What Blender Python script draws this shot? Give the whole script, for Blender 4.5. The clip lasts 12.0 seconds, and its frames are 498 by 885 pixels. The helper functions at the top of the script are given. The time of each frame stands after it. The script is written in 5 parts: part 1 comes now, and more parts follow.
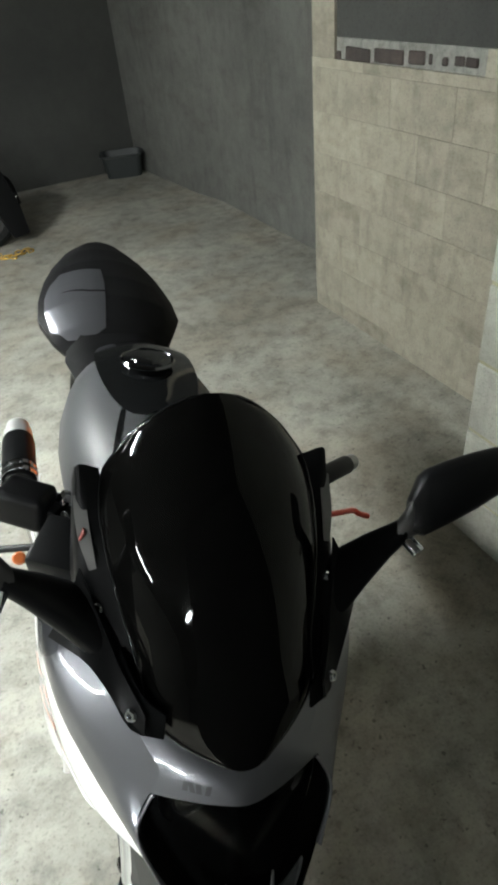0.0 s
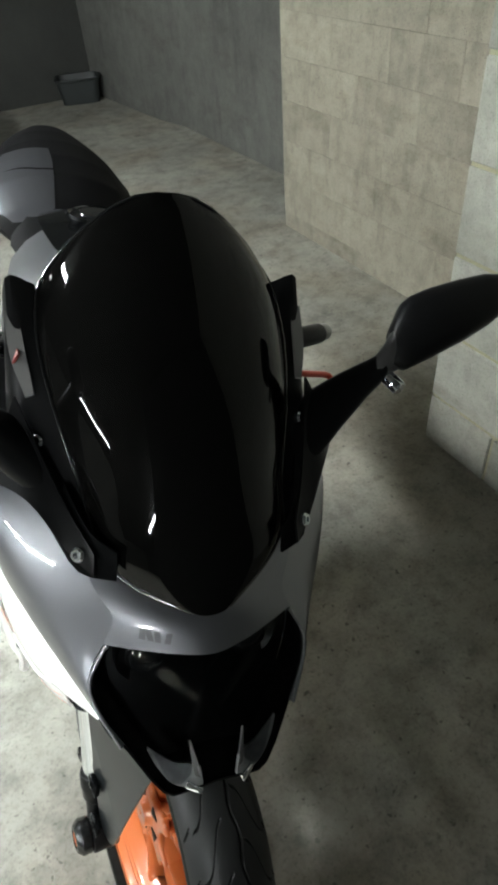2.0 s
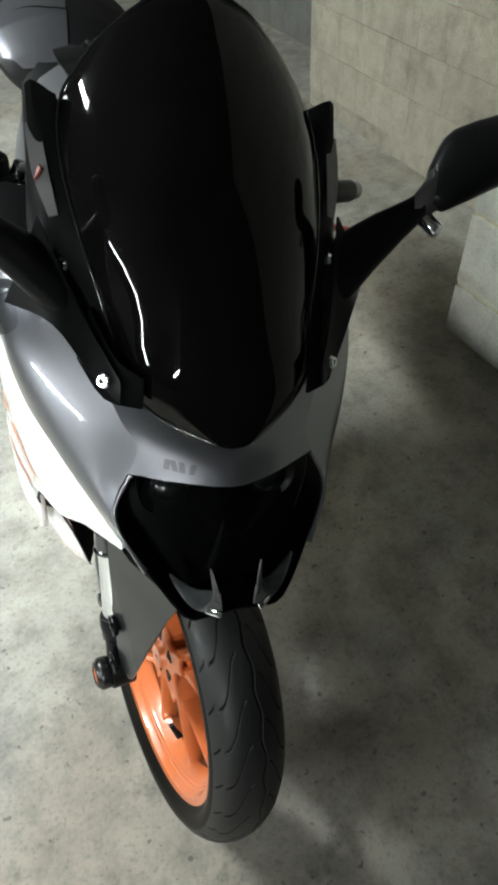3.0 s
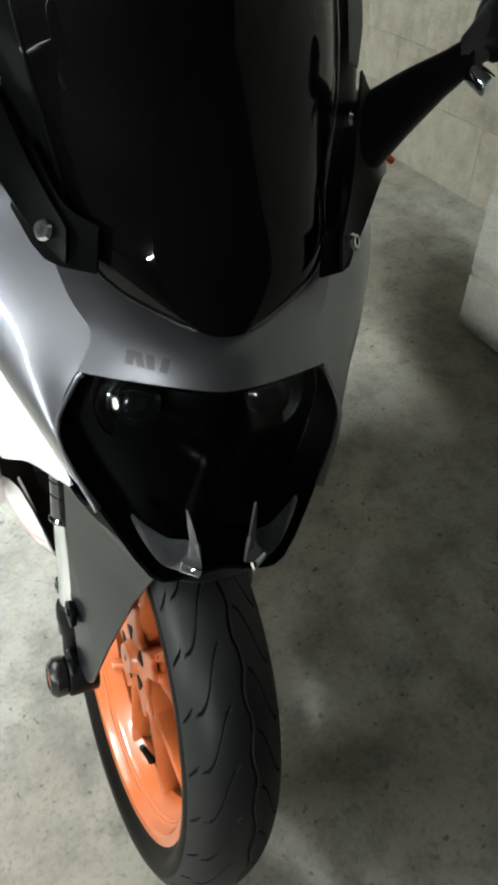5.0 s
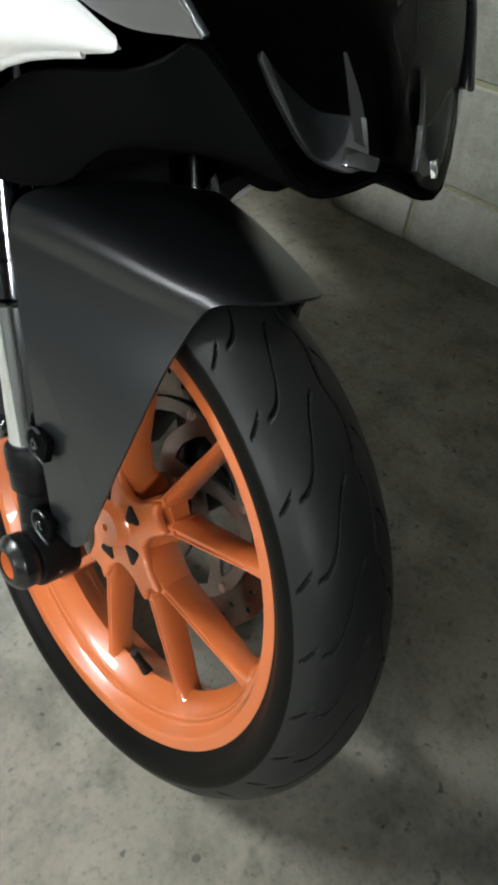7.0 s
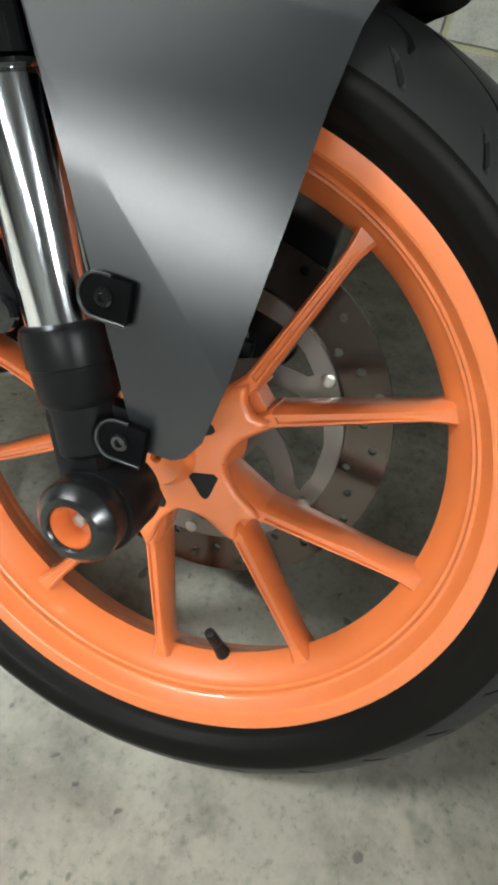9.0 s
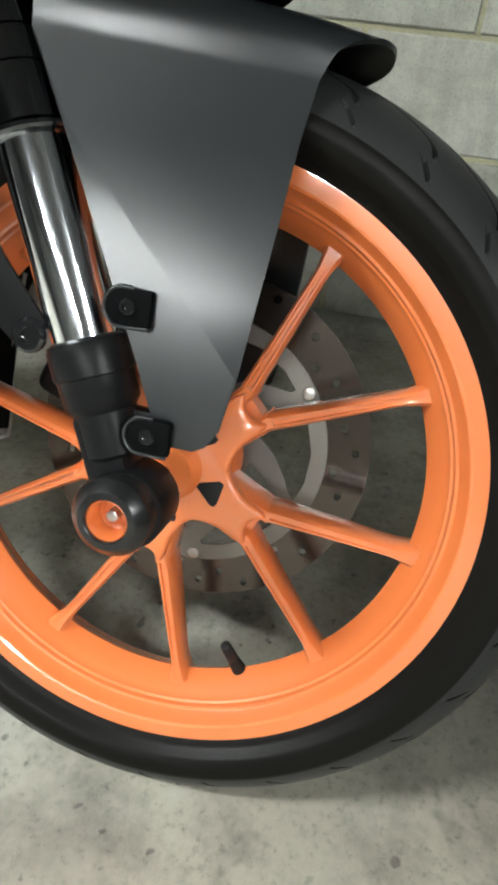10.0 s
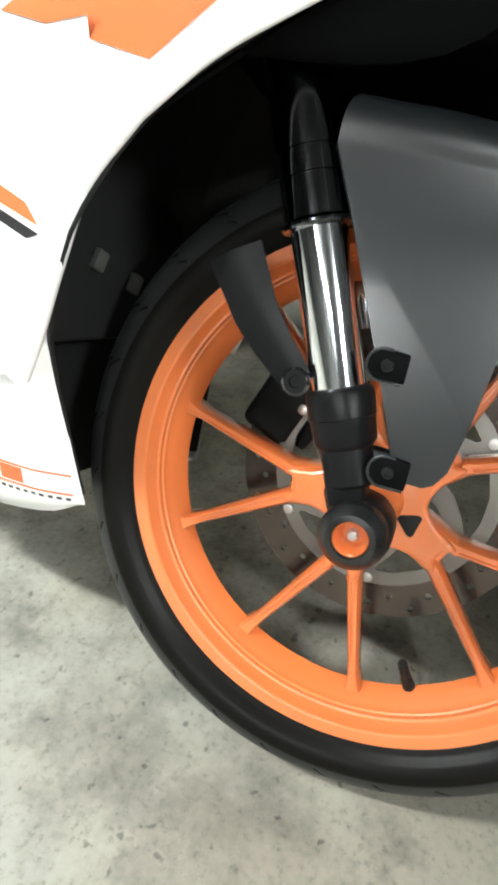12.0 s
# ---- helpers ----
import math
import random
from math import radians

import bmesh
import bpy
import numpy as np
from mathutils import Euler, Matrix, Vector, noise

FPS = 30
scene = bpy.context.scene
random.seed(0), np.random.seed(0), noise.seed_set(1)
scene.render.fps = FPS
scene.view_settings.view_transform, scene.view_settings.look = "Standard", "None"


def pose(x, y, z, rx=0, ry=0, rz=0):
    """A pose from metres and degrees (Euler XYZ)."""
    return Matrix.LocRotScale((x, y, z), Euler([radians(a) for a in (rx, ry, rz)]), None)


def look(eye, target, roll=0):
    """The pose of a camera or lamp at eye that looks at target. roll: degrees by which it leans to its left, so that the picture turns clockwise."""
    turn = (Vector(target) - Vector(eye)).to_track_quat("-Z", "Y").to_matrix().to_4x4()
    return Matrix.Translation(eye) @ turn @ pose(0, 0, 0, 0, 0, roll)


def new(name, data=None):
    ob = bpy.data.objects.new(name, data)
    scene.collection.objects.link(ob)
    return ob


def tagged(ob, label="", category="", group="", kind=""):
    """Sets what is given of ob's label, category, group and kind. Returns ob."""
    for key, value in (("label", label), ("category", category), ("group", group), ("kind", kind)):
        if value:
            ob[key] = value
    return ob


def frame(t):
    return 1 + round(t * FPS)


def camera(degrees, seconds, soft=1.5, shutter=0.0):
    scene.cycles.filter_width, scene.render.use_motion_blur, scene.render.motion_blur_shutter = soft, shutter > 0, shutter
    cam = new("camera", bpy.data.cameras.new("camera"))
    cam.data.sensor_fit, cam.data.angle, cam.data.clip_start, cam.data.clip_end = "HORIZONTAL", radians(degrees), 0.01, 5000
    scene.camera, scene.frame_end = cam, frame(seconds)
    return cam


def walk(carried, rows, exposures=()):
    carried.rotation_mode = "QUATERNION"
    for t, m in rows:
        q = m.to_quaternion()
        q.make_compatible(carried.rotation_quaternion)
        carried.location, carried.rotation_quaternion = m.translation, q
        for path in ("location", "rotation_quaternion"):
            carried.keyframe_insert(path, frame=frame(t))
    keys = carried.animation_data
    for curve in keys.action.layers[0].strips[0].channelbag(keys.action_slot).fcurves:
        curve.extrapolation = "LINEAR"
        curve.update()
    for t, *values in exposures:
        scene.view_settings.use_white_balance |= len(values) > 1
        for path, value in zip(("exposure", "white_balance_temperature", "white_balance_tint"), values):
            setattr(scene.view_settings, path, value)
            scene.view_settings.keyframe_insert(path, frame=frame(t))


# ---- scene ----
cam = camera(43.2, 12.0, soft=3.6)
PATH = [
    (0, (0.016, -0.376, 1.532), (0.652, 1.078, 0.314), -6.1),
    (0.5, (0.02, -0.388, 1.489), (0.705, 0.99, 0.212), -4.6),
    (1, (0.016, -0.397, 1.452), (0.667, 0.971, 0.146), -6.6),
    (1.5, (0.003, -0.387, 1.408), (0.617, 1.011, 0.117), -7.1),
    (2, (-0.001, -0.395, 1.364), (0.671, 0.942, 0.037), -4.9),
    (2.5, (-0.02, -0.41, 1.323), (0.63, 0.836, -0.1), -3.4),
    (3, (-0.042, -0.424, 1.308), (0.498, 0.75, -0.218), -4.4),
    (5, (-0.035, -0.398, 1.111), (0.56, 0.846, -0.337), -2.6),
    (5.5, (-0.083, -0.348, 1.018), (0.702, 0.819, -0.404), -0.7),
    (6, (-0.124, -0.328, 0.947), (0.739, 0.764, -0.489), 1.2),
    (6.5, (-0.164, -0.309, 0.888), (0.786, 0.69, -0.56), 2.5),
    (7, (-0.213, -0.304, 0.814), (0.819, 0.59, -0.647), 6.1),
    (7.5, (-0.253, -0.29, 0.751), (0.824, 0.509, -0.732), 9.0),
    (9.5, (-0.353, -0.073, 0.574), (1.194, 0.119, -0.679), 10.1),
    (10, (-0.404, -0.087, 0.569), (1.267, 0.155, -0.503), 6.4),
    (10.5, (-0.462, -0.079, 0.596), (1.276, 0.158, -0.365), 5.7),
    (11, (-0.489, -0.052, 0.596), (1.261, 0.211, -0.334), 6.0),
    (11.5, (-0.501, -0.026, 0.596), (1.214, 0.337, -0.366), 6.0),
    (12, (-0.501, 0.014, 0.598), (1.167, 0.481, -0.403), 7.4),
]
walk(cam, [(t, look(e, g, r)) for t, e, g, r in PATH],
     exposures=[(0, 0.48, 6350, 10), (3, 0.56, 6250, 10), (5, 0.6, 6250, 10), (5.5, 0.36, 6300, 10), (6.5, 0.25, 6250, 10), (7.7, 0.3, 6250, 10), (9.3, 0.70, 6300, 10), (12, 0.86, 6350, 10)])

# ==== world and light ====
world = bpy.data.worlds.new("garage_world")
scene.world = world
world.use_nodes = True
world.node_tree.nodes["Background"].inputs[0].default_value = (0.010, 0.010, 0.009, 1)
world.node_tree.nodes["Background"].inputs[1].default_value = 1.0

WALL_X, CREAM_X = 1.178, 1.715      # faces of the two block walls beside the machine
CEIL = 2.45
X = Vector((1, 0, 0))


# ==== mesh helpers ====
def linked(name, mesh, material, parent=None, label=""):
    ob = new(name, mesh)
    if material:
        mesh.materials.append(material)
    if parent:
        ob.parent = parent
    if label:
        ob["label"] = label
    return ob


def finish(bm, name, smooth=35):
    bmesh.ops.recalc_face_normals(bm, faces=bm.faces)
    me = bpy.data.meshes.new(name)
    bm.to_mesh(me)
    bm.free()
    if smooth:
        me.polygons.foreach_set("use_smooth", [True] * len(me.polygons))
        me.set_sharp_from_angle(angle=radians(smooth))
    return me


RAKE = radians(23.5)
AXIS = Vector((0, math.sin(RAKE), math.cos(RAKE)))
PIVOT = Vector((0, 0.033, 0.279))
STEER = Matrix.Translation(PIVOT) @ Matrix.Rotation(radians(8), 4, AXIS) @ Matrix.Translation(-PIVOT)


def part(name, bm, material, parent, label="", steer=False, smooth=35):
    if steer:
        bm.transform(STEER)
    return linked(name, finish(bm, name, smooth), material, parent, label)


def join(bm, other):
    me = bpy.data.meshes.new("tmp")
    other.to_mesh(me)
    other.free()
    bm.from_mesh(me)
    bpy.data.meshes.remove(me)
    return bm


def mirrored(bm):
    """bm and its mirror image across x = 0, in one mesh."""
    other = bm.copy()
    other.transform(Matrix.Diagonal((-1, 1, 1, 1)))
    return join(bm, other)


def box(sx, sy, sz, m=None, bevel=0.0, seg=2):
    bm = bmesh.new()
    bmesh.ops.create_cube(bm, size=1, matrix=Matrix.Diagonal((sx, sy, sz, 1)))
    if bevel:
        bmesh.ops.bevel(bm, geom=bm.edges[:], offset=bevel, segments=seg, affect="EDGES", profile=0.5)
    if m:
        bm.transform(m)
    return bm


def span(x0, x1, y0, y1, z0, z1, bevel=0.0, seg=2):
    return box(x1 - x0, y1 - y0, z1 - z0, Matrix.Translation(((x0 + x1) / 2, (y0 + y1) / 2, (z0 + z1) / 2)), bevel, seg)


def frame_along(d, up=(0, 0, 1)):
    d = Vector(d).normalized()
    side = d.cross(Vector(up))
    if side.length < 1e-4:
        side = d.cross(Vector((1, 0, 0)))
    side.normalize()
    return side, side.cross(d).normalized(), d


def rod(a, b, r0, r1=None, n=20, bevel=0.0):
    """A straight round bar from a to b; bevel rounds its ends."""
    a, b = Vector(a), Vector(b)
    r1 = r0 if r1 is None else r1
    s, u, d = frame_along(b - a)
    ln = (b - a).length
    prof = [(0, r0), (ln, r1)] if not bevel else [(0, r0 - bevel), (bevel * 0.3, r0 - bevel * 0.3), (bevel, r0), (ln - bevel, r1), (ln - bevel * 0.3, r1 - bevel * 0.3), (ln, r1 - bevel)]
    return lathe([(h, r) for h, r in prof], a, d, n, caps=True)


def lathe(prof, origin, axis, n=48, caps=False, closed=False):
    """prof: (distance along the axis, radius) pairs, turned round the axis."""
    s, u, d = frame_along(axis)
    o = Vector(origin)
    bm = bmesh.new()
    rings = []
    for h, r in prof:
        rings.append([bm.verts.new(o + d * h + (s * math.cos(k * 2 * math.pi / n) + u * math.sin(k * 2 * math.pi / n)) * r) for k in range(n)])
    pairs = list(zip(rings, rings[1:])) + ([(rings[-1], rings[0])] if closed else [])
    for p, q in pairs:
        for k in range(n):
            bm.faces.new((p[k], p[(k + 1) % n], q[(k + 1) % n], q[k]))
    if caps:
        bm.faces.new(rings[0])
        bm.faces.new(rings[-1])
    return bm


def curve_pts(pts, n):
    """n points per stretch on a Catmull-Rom curve through pts."""
    P = [Vector(p) for p in pts]
    if n <= 1 or len(P) < 3:
        if len(P) == 2 and n > 1:
            return [P[0].lerp(P[1], k / n) for k in range(n)] + [P[1]]
        return P
    P = [2 * P[0] - P[1]] + P + [2 * P[-1] - P[-2]]
    out = []
    for i in range(1, len(P) - 2):
        a, b, c, d = P[i - 1:i + 3]
        for k in range(n):
            t = k / n
            out.append(0.5 * (2 * b + (c - a) * t + (2 * a - 5 * b + 4 * c - d) * t * t + (3 * b - a - 3 * c + d) * t ** 3))
    out.append(P[-2])
    return out


def sheet(rows, su=3, sv=3, thick=0.003):
    """A skin through a net of points, with a thickness."""
    net = [curve_pts(r, su) for r in rows]
    cols = [curve_pts([r[k] for r in net], sv) for k in range(len(net[0]))]
    bm = bmesh.new()
    V = [[bm.verts.new(p) for p in c] for c in cols]
    for i in range(len(V) - 1):
        for j in range(len(V[0]) - 1):
            try:
                bm.faces.new((V[i][j], V[i + 1][j], V[i + 1][j + 1], V[i][j + 1]))
            except ValueError:
                pass
    bmesh.ops.remove_doubles(bm, verts=bm.verts, dist=1e-5)
    if thick:
        bmesh.ops.recalc_face_normals(bm, faces=bm.faces)
        bmesh.ops.solidify(bm, geom=bm.faces[:], thickness=thick)
    return bm


def whole(rows):
    """Rows that start on the middle plane, with their mirror images before them."""
    return [[(-x, y, z) for x, y, z in reversed(r[1:])] + list(r) for r in rows]


def loft(rings, caps=True, closed=True):
    bm = bmesh.new()
    V = [[bm.verts.new(Vector(p)) for p in r] for r in rings]
    n = len(V[0])
    for p, q in zip(V, V[1:]):
        for k in range(n if closed else n - 1):
            bm.faces.new((p[k], p[(k + 1) % n], q[(k + 1) % n], q[k]))
    if caps:
        bm.faces.new(V[0])
        bm.faces.new(V[-1])
    return bm


def plate(pts, thick, axis=(1, 0, 0), bevel=0.0):
    """A flat plate with the outline pts, thick along the axis."""
    d = Vector(axis).normalized() * thick / 2
    bm = bmesh.new()
    a = [bm.verts.new(Vector(p) - d) for p in pts]
    b = [bm.verts.new(Vector(p) + d) for p in pts]
    bm.faces.new(a)
    bm.faces.new(b)
    n = len(pts)
    for k in range(n):
        bm.faces.new((a[k], a[(k + 1) % n], b[(k + 1) % n], b[k]))
    if bevel:
        bmesh.ops.recalc_face_normals(bm, faces=bm.faces)
        bmesh.ops.bevel(bm, geom=bm.edges[:], offset=bevel, segments=2, affect="EDGES", profile=0.5)
    return bm


def tube(pts, r, n=12, sub=4, taper=None):
    P = curve_pts(pts, sub)
    rings = []
    for i, p in enumerate(P):
        d = P[min(i + 1, len(P) - 1)] - P[max(i - 1, 0)]
        s, u, _ = frame_along(d, (0.13, 0.2, 0.97))
        rr = r if taper is None else r + (taper - r) * i / (len(P) - 1)
        rings.append([p + (s * math.cos(k * 2 * math.pi / n) + u * math.sin(k * 2 * math.pi / n)) * rr for k in range(n)])
    return loft(rings)


# ==== materials ====
def shader(name):
    m = bpy.data.materials.new(name)
    m.use_nodes = True
    return m, m.node_tree.nodes, m.node_tree.links, m.node_tree.nodes["Principled BSDF"]


def noise_tex(N, L, scale, detail=4, rough=0.55, coord="Object", stretch=None):
    """Noise on the object's own coordinates, shifted at random from object to object."""
    tc, info, shift = N.new("ShaderNodeTexCoord"), N.new("ShaderNodeObjectInfo"), N.new("ShaderNodeVectorMath")
    shift.operation = "MULTIPLY_ADD"
    L.new(info.outputs["Random"], shift.inputs[0])
    shift.inputs[1].default_value = (37.0, 23.0, 51.0)
    L.new(tc.outputs[coord], shift.inputs[2])
    t = N.new("ShaderNodeTexNoise")
    t.inputs["Scale"].default_value, t.inputs["Detail"].default_value, t.inputs["Roughness"].default_value = scale, detail, rough
    src = shift.outputs[0]
    if stretch:
        mp = N.new("ShaderNodeMapping")
        mp.inputs["Scale"].default_value = stretch
        L.new(src, mp.inputs[0])
        src = mp.outputs[0]
    L.new(src, t.inputs["Vector"])
    return t.outputs["Fac"]


def ramp(N, L, fac, stops):
    r = N.new("ShaderNodeValToRGB")
    while len(r.color_ramp.elements) < len(stops):
        r.color_ramp.elements.new(0.5)
    for e, (p, c) in zip(r.color_ramp.elements, stops):
        e.position, e.color = p, (*c, 1) if len(c) == 3 else c
    L.new(fac, r.inputs[0])
    return r.outputs[0]


def grey(v):
    return (v, v, v)


def mix(N, L, fac, a, b, mode="MIX"):
    n = N.new("ShaderNodeMix")
    n.data_type, n.blend_type = "RGBA", mode
    for sock, v in ((n.inputs[0], fac), (n.inputs[6], a), (n.inputs[7], b)):
        if isinstance(v, (int, float)):
            sock.default_value = v
        elif isinstance(v, tuple):
            sock.default_value = (*v, 1)
        else:
            L.new(v, sock)
    return n.outputs[2]


def bump(N, L, P, height, strength, distance=0.002):
    b = N.new("ShaderNodeBump")
    b.inputs["Strength"].default_value, b.inputs["Distance"].default_value = strength, distance
    L.new(height, b.inputs["Height"])
    L.new(b.outputs[0], P.inputs["Normal"])


def paint(name, colour, rough=0.35, metal=0.0, coat=0.0, wear=0.12, scale=60, fine=0.05, spec=0.5):
    """Moulded plastic, paint or metal with faint dust and grain."""
    m, N, L, P = shader(name)
    a = noise_tex(N, L, scale * 0.12, 5)
    col = mix(N, L, a, tuple(c * (1 - wear) for c in colour), tuple(min(1, c * (1 + wear)) for c in colour))
    L.new(col, P.inputs["Base Color"])
    g = noise_tex(N, L, scale * 0.4, 6, 0.65)
    mr = N.new("ShaderNodeMapRange")
    mr.inputs[3].default_value, mr.inputs[4].default_value = max(0.02, rough * 0.95), min(1, rough * 1.06)
    L.new(g, mr.inputs[0])
    L.new(mr.outputs[0], P.inputs["Roughness"])
    P.inputs["Metallic"].default_value, P.inputs["Coat Weight"].default_value, P.inputs["Coat Roughness"].default_value = metal, coat, 0.05
    P.inputs["Specular IOR Level"].default_value = spec
    if fine:
        bump(N, L, P, noise_tex(N, L, scale * 12, 3), fine, 0.0006)
    return m


ORANGE = paint("orange_paint", (0.56, 0.140, 0.036), 0.34, coat=1.0, wear=0.01, fine=0.0)
BLACK_SATIN = paint("black_plastic", (0.0060, 0.0062, 0.0066), 0.34, spec=0.11)
BLACK_GLOSS = paint("black_gloss", (0.006, 0.0065, 0.007), 0.10, coat=0.6, fine=0.0, wear=0.05)
SLIDER_BLACK = paint("moulded_slider_plastic", (0.007, 0.007, 0.0072), 0.26, spec=0.5, fine=0.0)
FENDER_GREY = paint("charcoal_plastic", (0.0112, 0.0128, 0.0138), 0.28, spec=0.66, wear=0.02, fine=0.0, scale=5)
COWL_GREY = paint("gunmetal_paint", (0.148, 0.151, 0.164), 0.36, metal=0.8, coat=1.0, wear=0.03, fine=0.0)
BADGE_GREY = paint("badge_grey", (0.062, 0.062, 0.068), 0.42, wear=0.03, fine=0.0)
STRIP_GREY = paint("pale_grey_plastic", (0.13, 0.13, 0.125), 0.5, wear=0.1)
TANK_GREY = paint("matt_grey_paint", (0.060, 0.062, 0.066), 0.46, wear=0.06, fine=0.03)
WHITE = paint("white_paint", (0.80, 0.80, 0.79), 0.22, coat=0.5, wear=0.03, fine=0.0)
DECAL_ORANGE = paint("orange_decal", (0.60, 0.150, 0.052), 0.3, wear=0.04, fine=0.0)
DECAL_BLACK = paint("black_decal", (0.02, 0.02, 0.022), 0.3, wear=0.04, fine=0.0)
CHROME = paint("polished_steel", (0.78, 0.81, 0.85), 0.09, metal=1.0, wear=0.04, fine=0.0)
SATIN_STEEL = paint("satin_steel", (0.72, 0.72, 0.70), 0.5, metal=0.85, wear=0.06)
STEEL = paint("dull_steel", (0.50, 0.49, 0.47), 0.34, metal=1.0, wear=0.15, fine=0.03)
DISC_STEEL = paint("brake_disc_steel", (0.095, 0.078, 0.067), 0.22, metal=1.0, wear=0.18, fine=0.02)
BLACK_CHROME = paint("black_anodised", (0.12, 0.125, 0.135), 0.09, metal=1.0, wear=0.05, fine=0.0)
CARRIER = paint("dark_cast_aluminium", (0.20, 0.188, 0.170), 0.40, metal=0.8, wear=0.15)
ALUMINIUM = paint("cast_aluminium", (0.28, 0.28, 0.27), 0.45, metal=0.9, wear=0.15)
# same black plastic twice: this tone holds shade, the next is lifted
SHADED_BLACK = paint("shaded_black_plastic", (0.0034, 0.0036, 0.0038), 0.5, spec=0.01)
LIFTED_BLACK = paint("lifted_black_plastic", (0.012, 0.0125, 0.0125), 0.6, spec=0.15, wear=0.25)
SEAT_VINYL = paint("seat_vinyl", (0.007, 0.007, 0.0074), 0.5, spec=0.1, wear=0.1, fine=0.25, scale=80)
# darker than the tread: the shade in the grooves is in this colour
GROOVE_RUBBER = paint("shaded_groove_rubber", (0.0045, 0.0045, 0.0045), 0.6, spec=0.1, fine=0.0)
TYRE_WALL = paint("tyre_sidewall", (0.0048, 0.0044, 0.0039), 0.38, spec=0.07, wear=0.3, fine=0.15, scale=40)
TYRE_RUBBER = paint("tyre_rubber", (0.016, 0.0165, 0.0168), 0.42, spec=0.26, wear=0.22, fine=0.12, scale=50)
BLACK_RUBBER = paint("black_rubber", (0.008, 0.008, 0.008), 0.6, spec=0.2, wear=0.15, fine=0.1)
RED_LEVER = paint("red_anodised", (0.55, 0.055, 0.03), 0.3, metal=0.5, wear=0.06)
DULL_RED = paint("dull_red_plastic", (0.20, 0.045, 0.035), 0.5)
GOLD = paint("gold_chain", (0.75, 0.50, 0.14), 0.35, metal=1.0, wear=0.2)


def glass(name, tint, rough=0.02, ior=1.45, dust=0.0):
    m = bpy.data.materials.new(name)
    m.use_nodes = True
    N, L = m.node_tree.nodes, m.node_tree.links
    N.remove(N["Principled BSDF"])
    tr, gl, mx, fr = N.new("ShaderNodeBsdfTransparent"), N.new("ShaderNodeBsdfGlossy"), N.new("ShaderNodeMixShader"), N.new("ShaderNodeFresnel")
    tr.inputs[0].default_value = (*tint, 1)
    gl.inputs["Roughness"].default_value = rough
    fr.inputs[0].default_value = ior
    L.new(fr.outputs[0], mx.inputs[0])
    L.new(tr.outputs[0], mx.inputs[1])
    L.new(gl.outputs[0], mx.inputs[2])
    # thin diffuse film: dust, and a haze that lifts the blacks
    if dust:
        df, top = N.new("ShaderNodeBsdfDiffuse"), N.new("ShaderNodeMixShader")
        df.inputs[0].default_value = (0.5, 0.5, 0.48, 1)
        L.new(ramp(N, L, noise_tex(N, L, 9, 6, 0.7), [(0.3, grey(dust * 0.7)), (0.7, grey(dust * 1.4))]), top.inputs[0])
        L.new(mx.outputs[0], top.inputs[1])
        L.new(df.outputs[0], top.inputs[2])
        L.new(top.outputs[0], N["Material Output"].inputs[0])
        return m
    L.new(mx.outputs[0], N["Material Output"].inputs[0])
    return m


# the dust share also paints a faint haze over the dark screen
SMOKE = glass("smoked_acrylic", (0.025, 0.026, 0.027), 0.02, 1.30, 0.005)
CLEAR = glass("clear_lens", (0.62, 0.63, 0.64), 0.02, 1.2)
DARK_STEEL = paint("dark_steel", (0.10, 0.10, 0.10), 0.4, metal=0.8, wear=0.1)
LAMP_BLACK = paint("lamp_black", (0.0034, 0.0035, 0.0036), 0.35, spec=0.04, fine=0.0)
LAMP_SILVER = paint("lamp_reflector", (0.22, 0.225, 0.235), 0.30, metal=0.9, wear=0.95, scale=420, fine=0.5)
BOWL_STEEL = paint("lamp_bowl", (0.30, 0.30, 0.30), 0.26, metal=1.0, wear=0.5, scale=260)
LENS = paint("projector_glass", (0.016, 0.017, 0.018), 0.05, coat=1.0, fine=0.0, wear=0.4, scale=200)


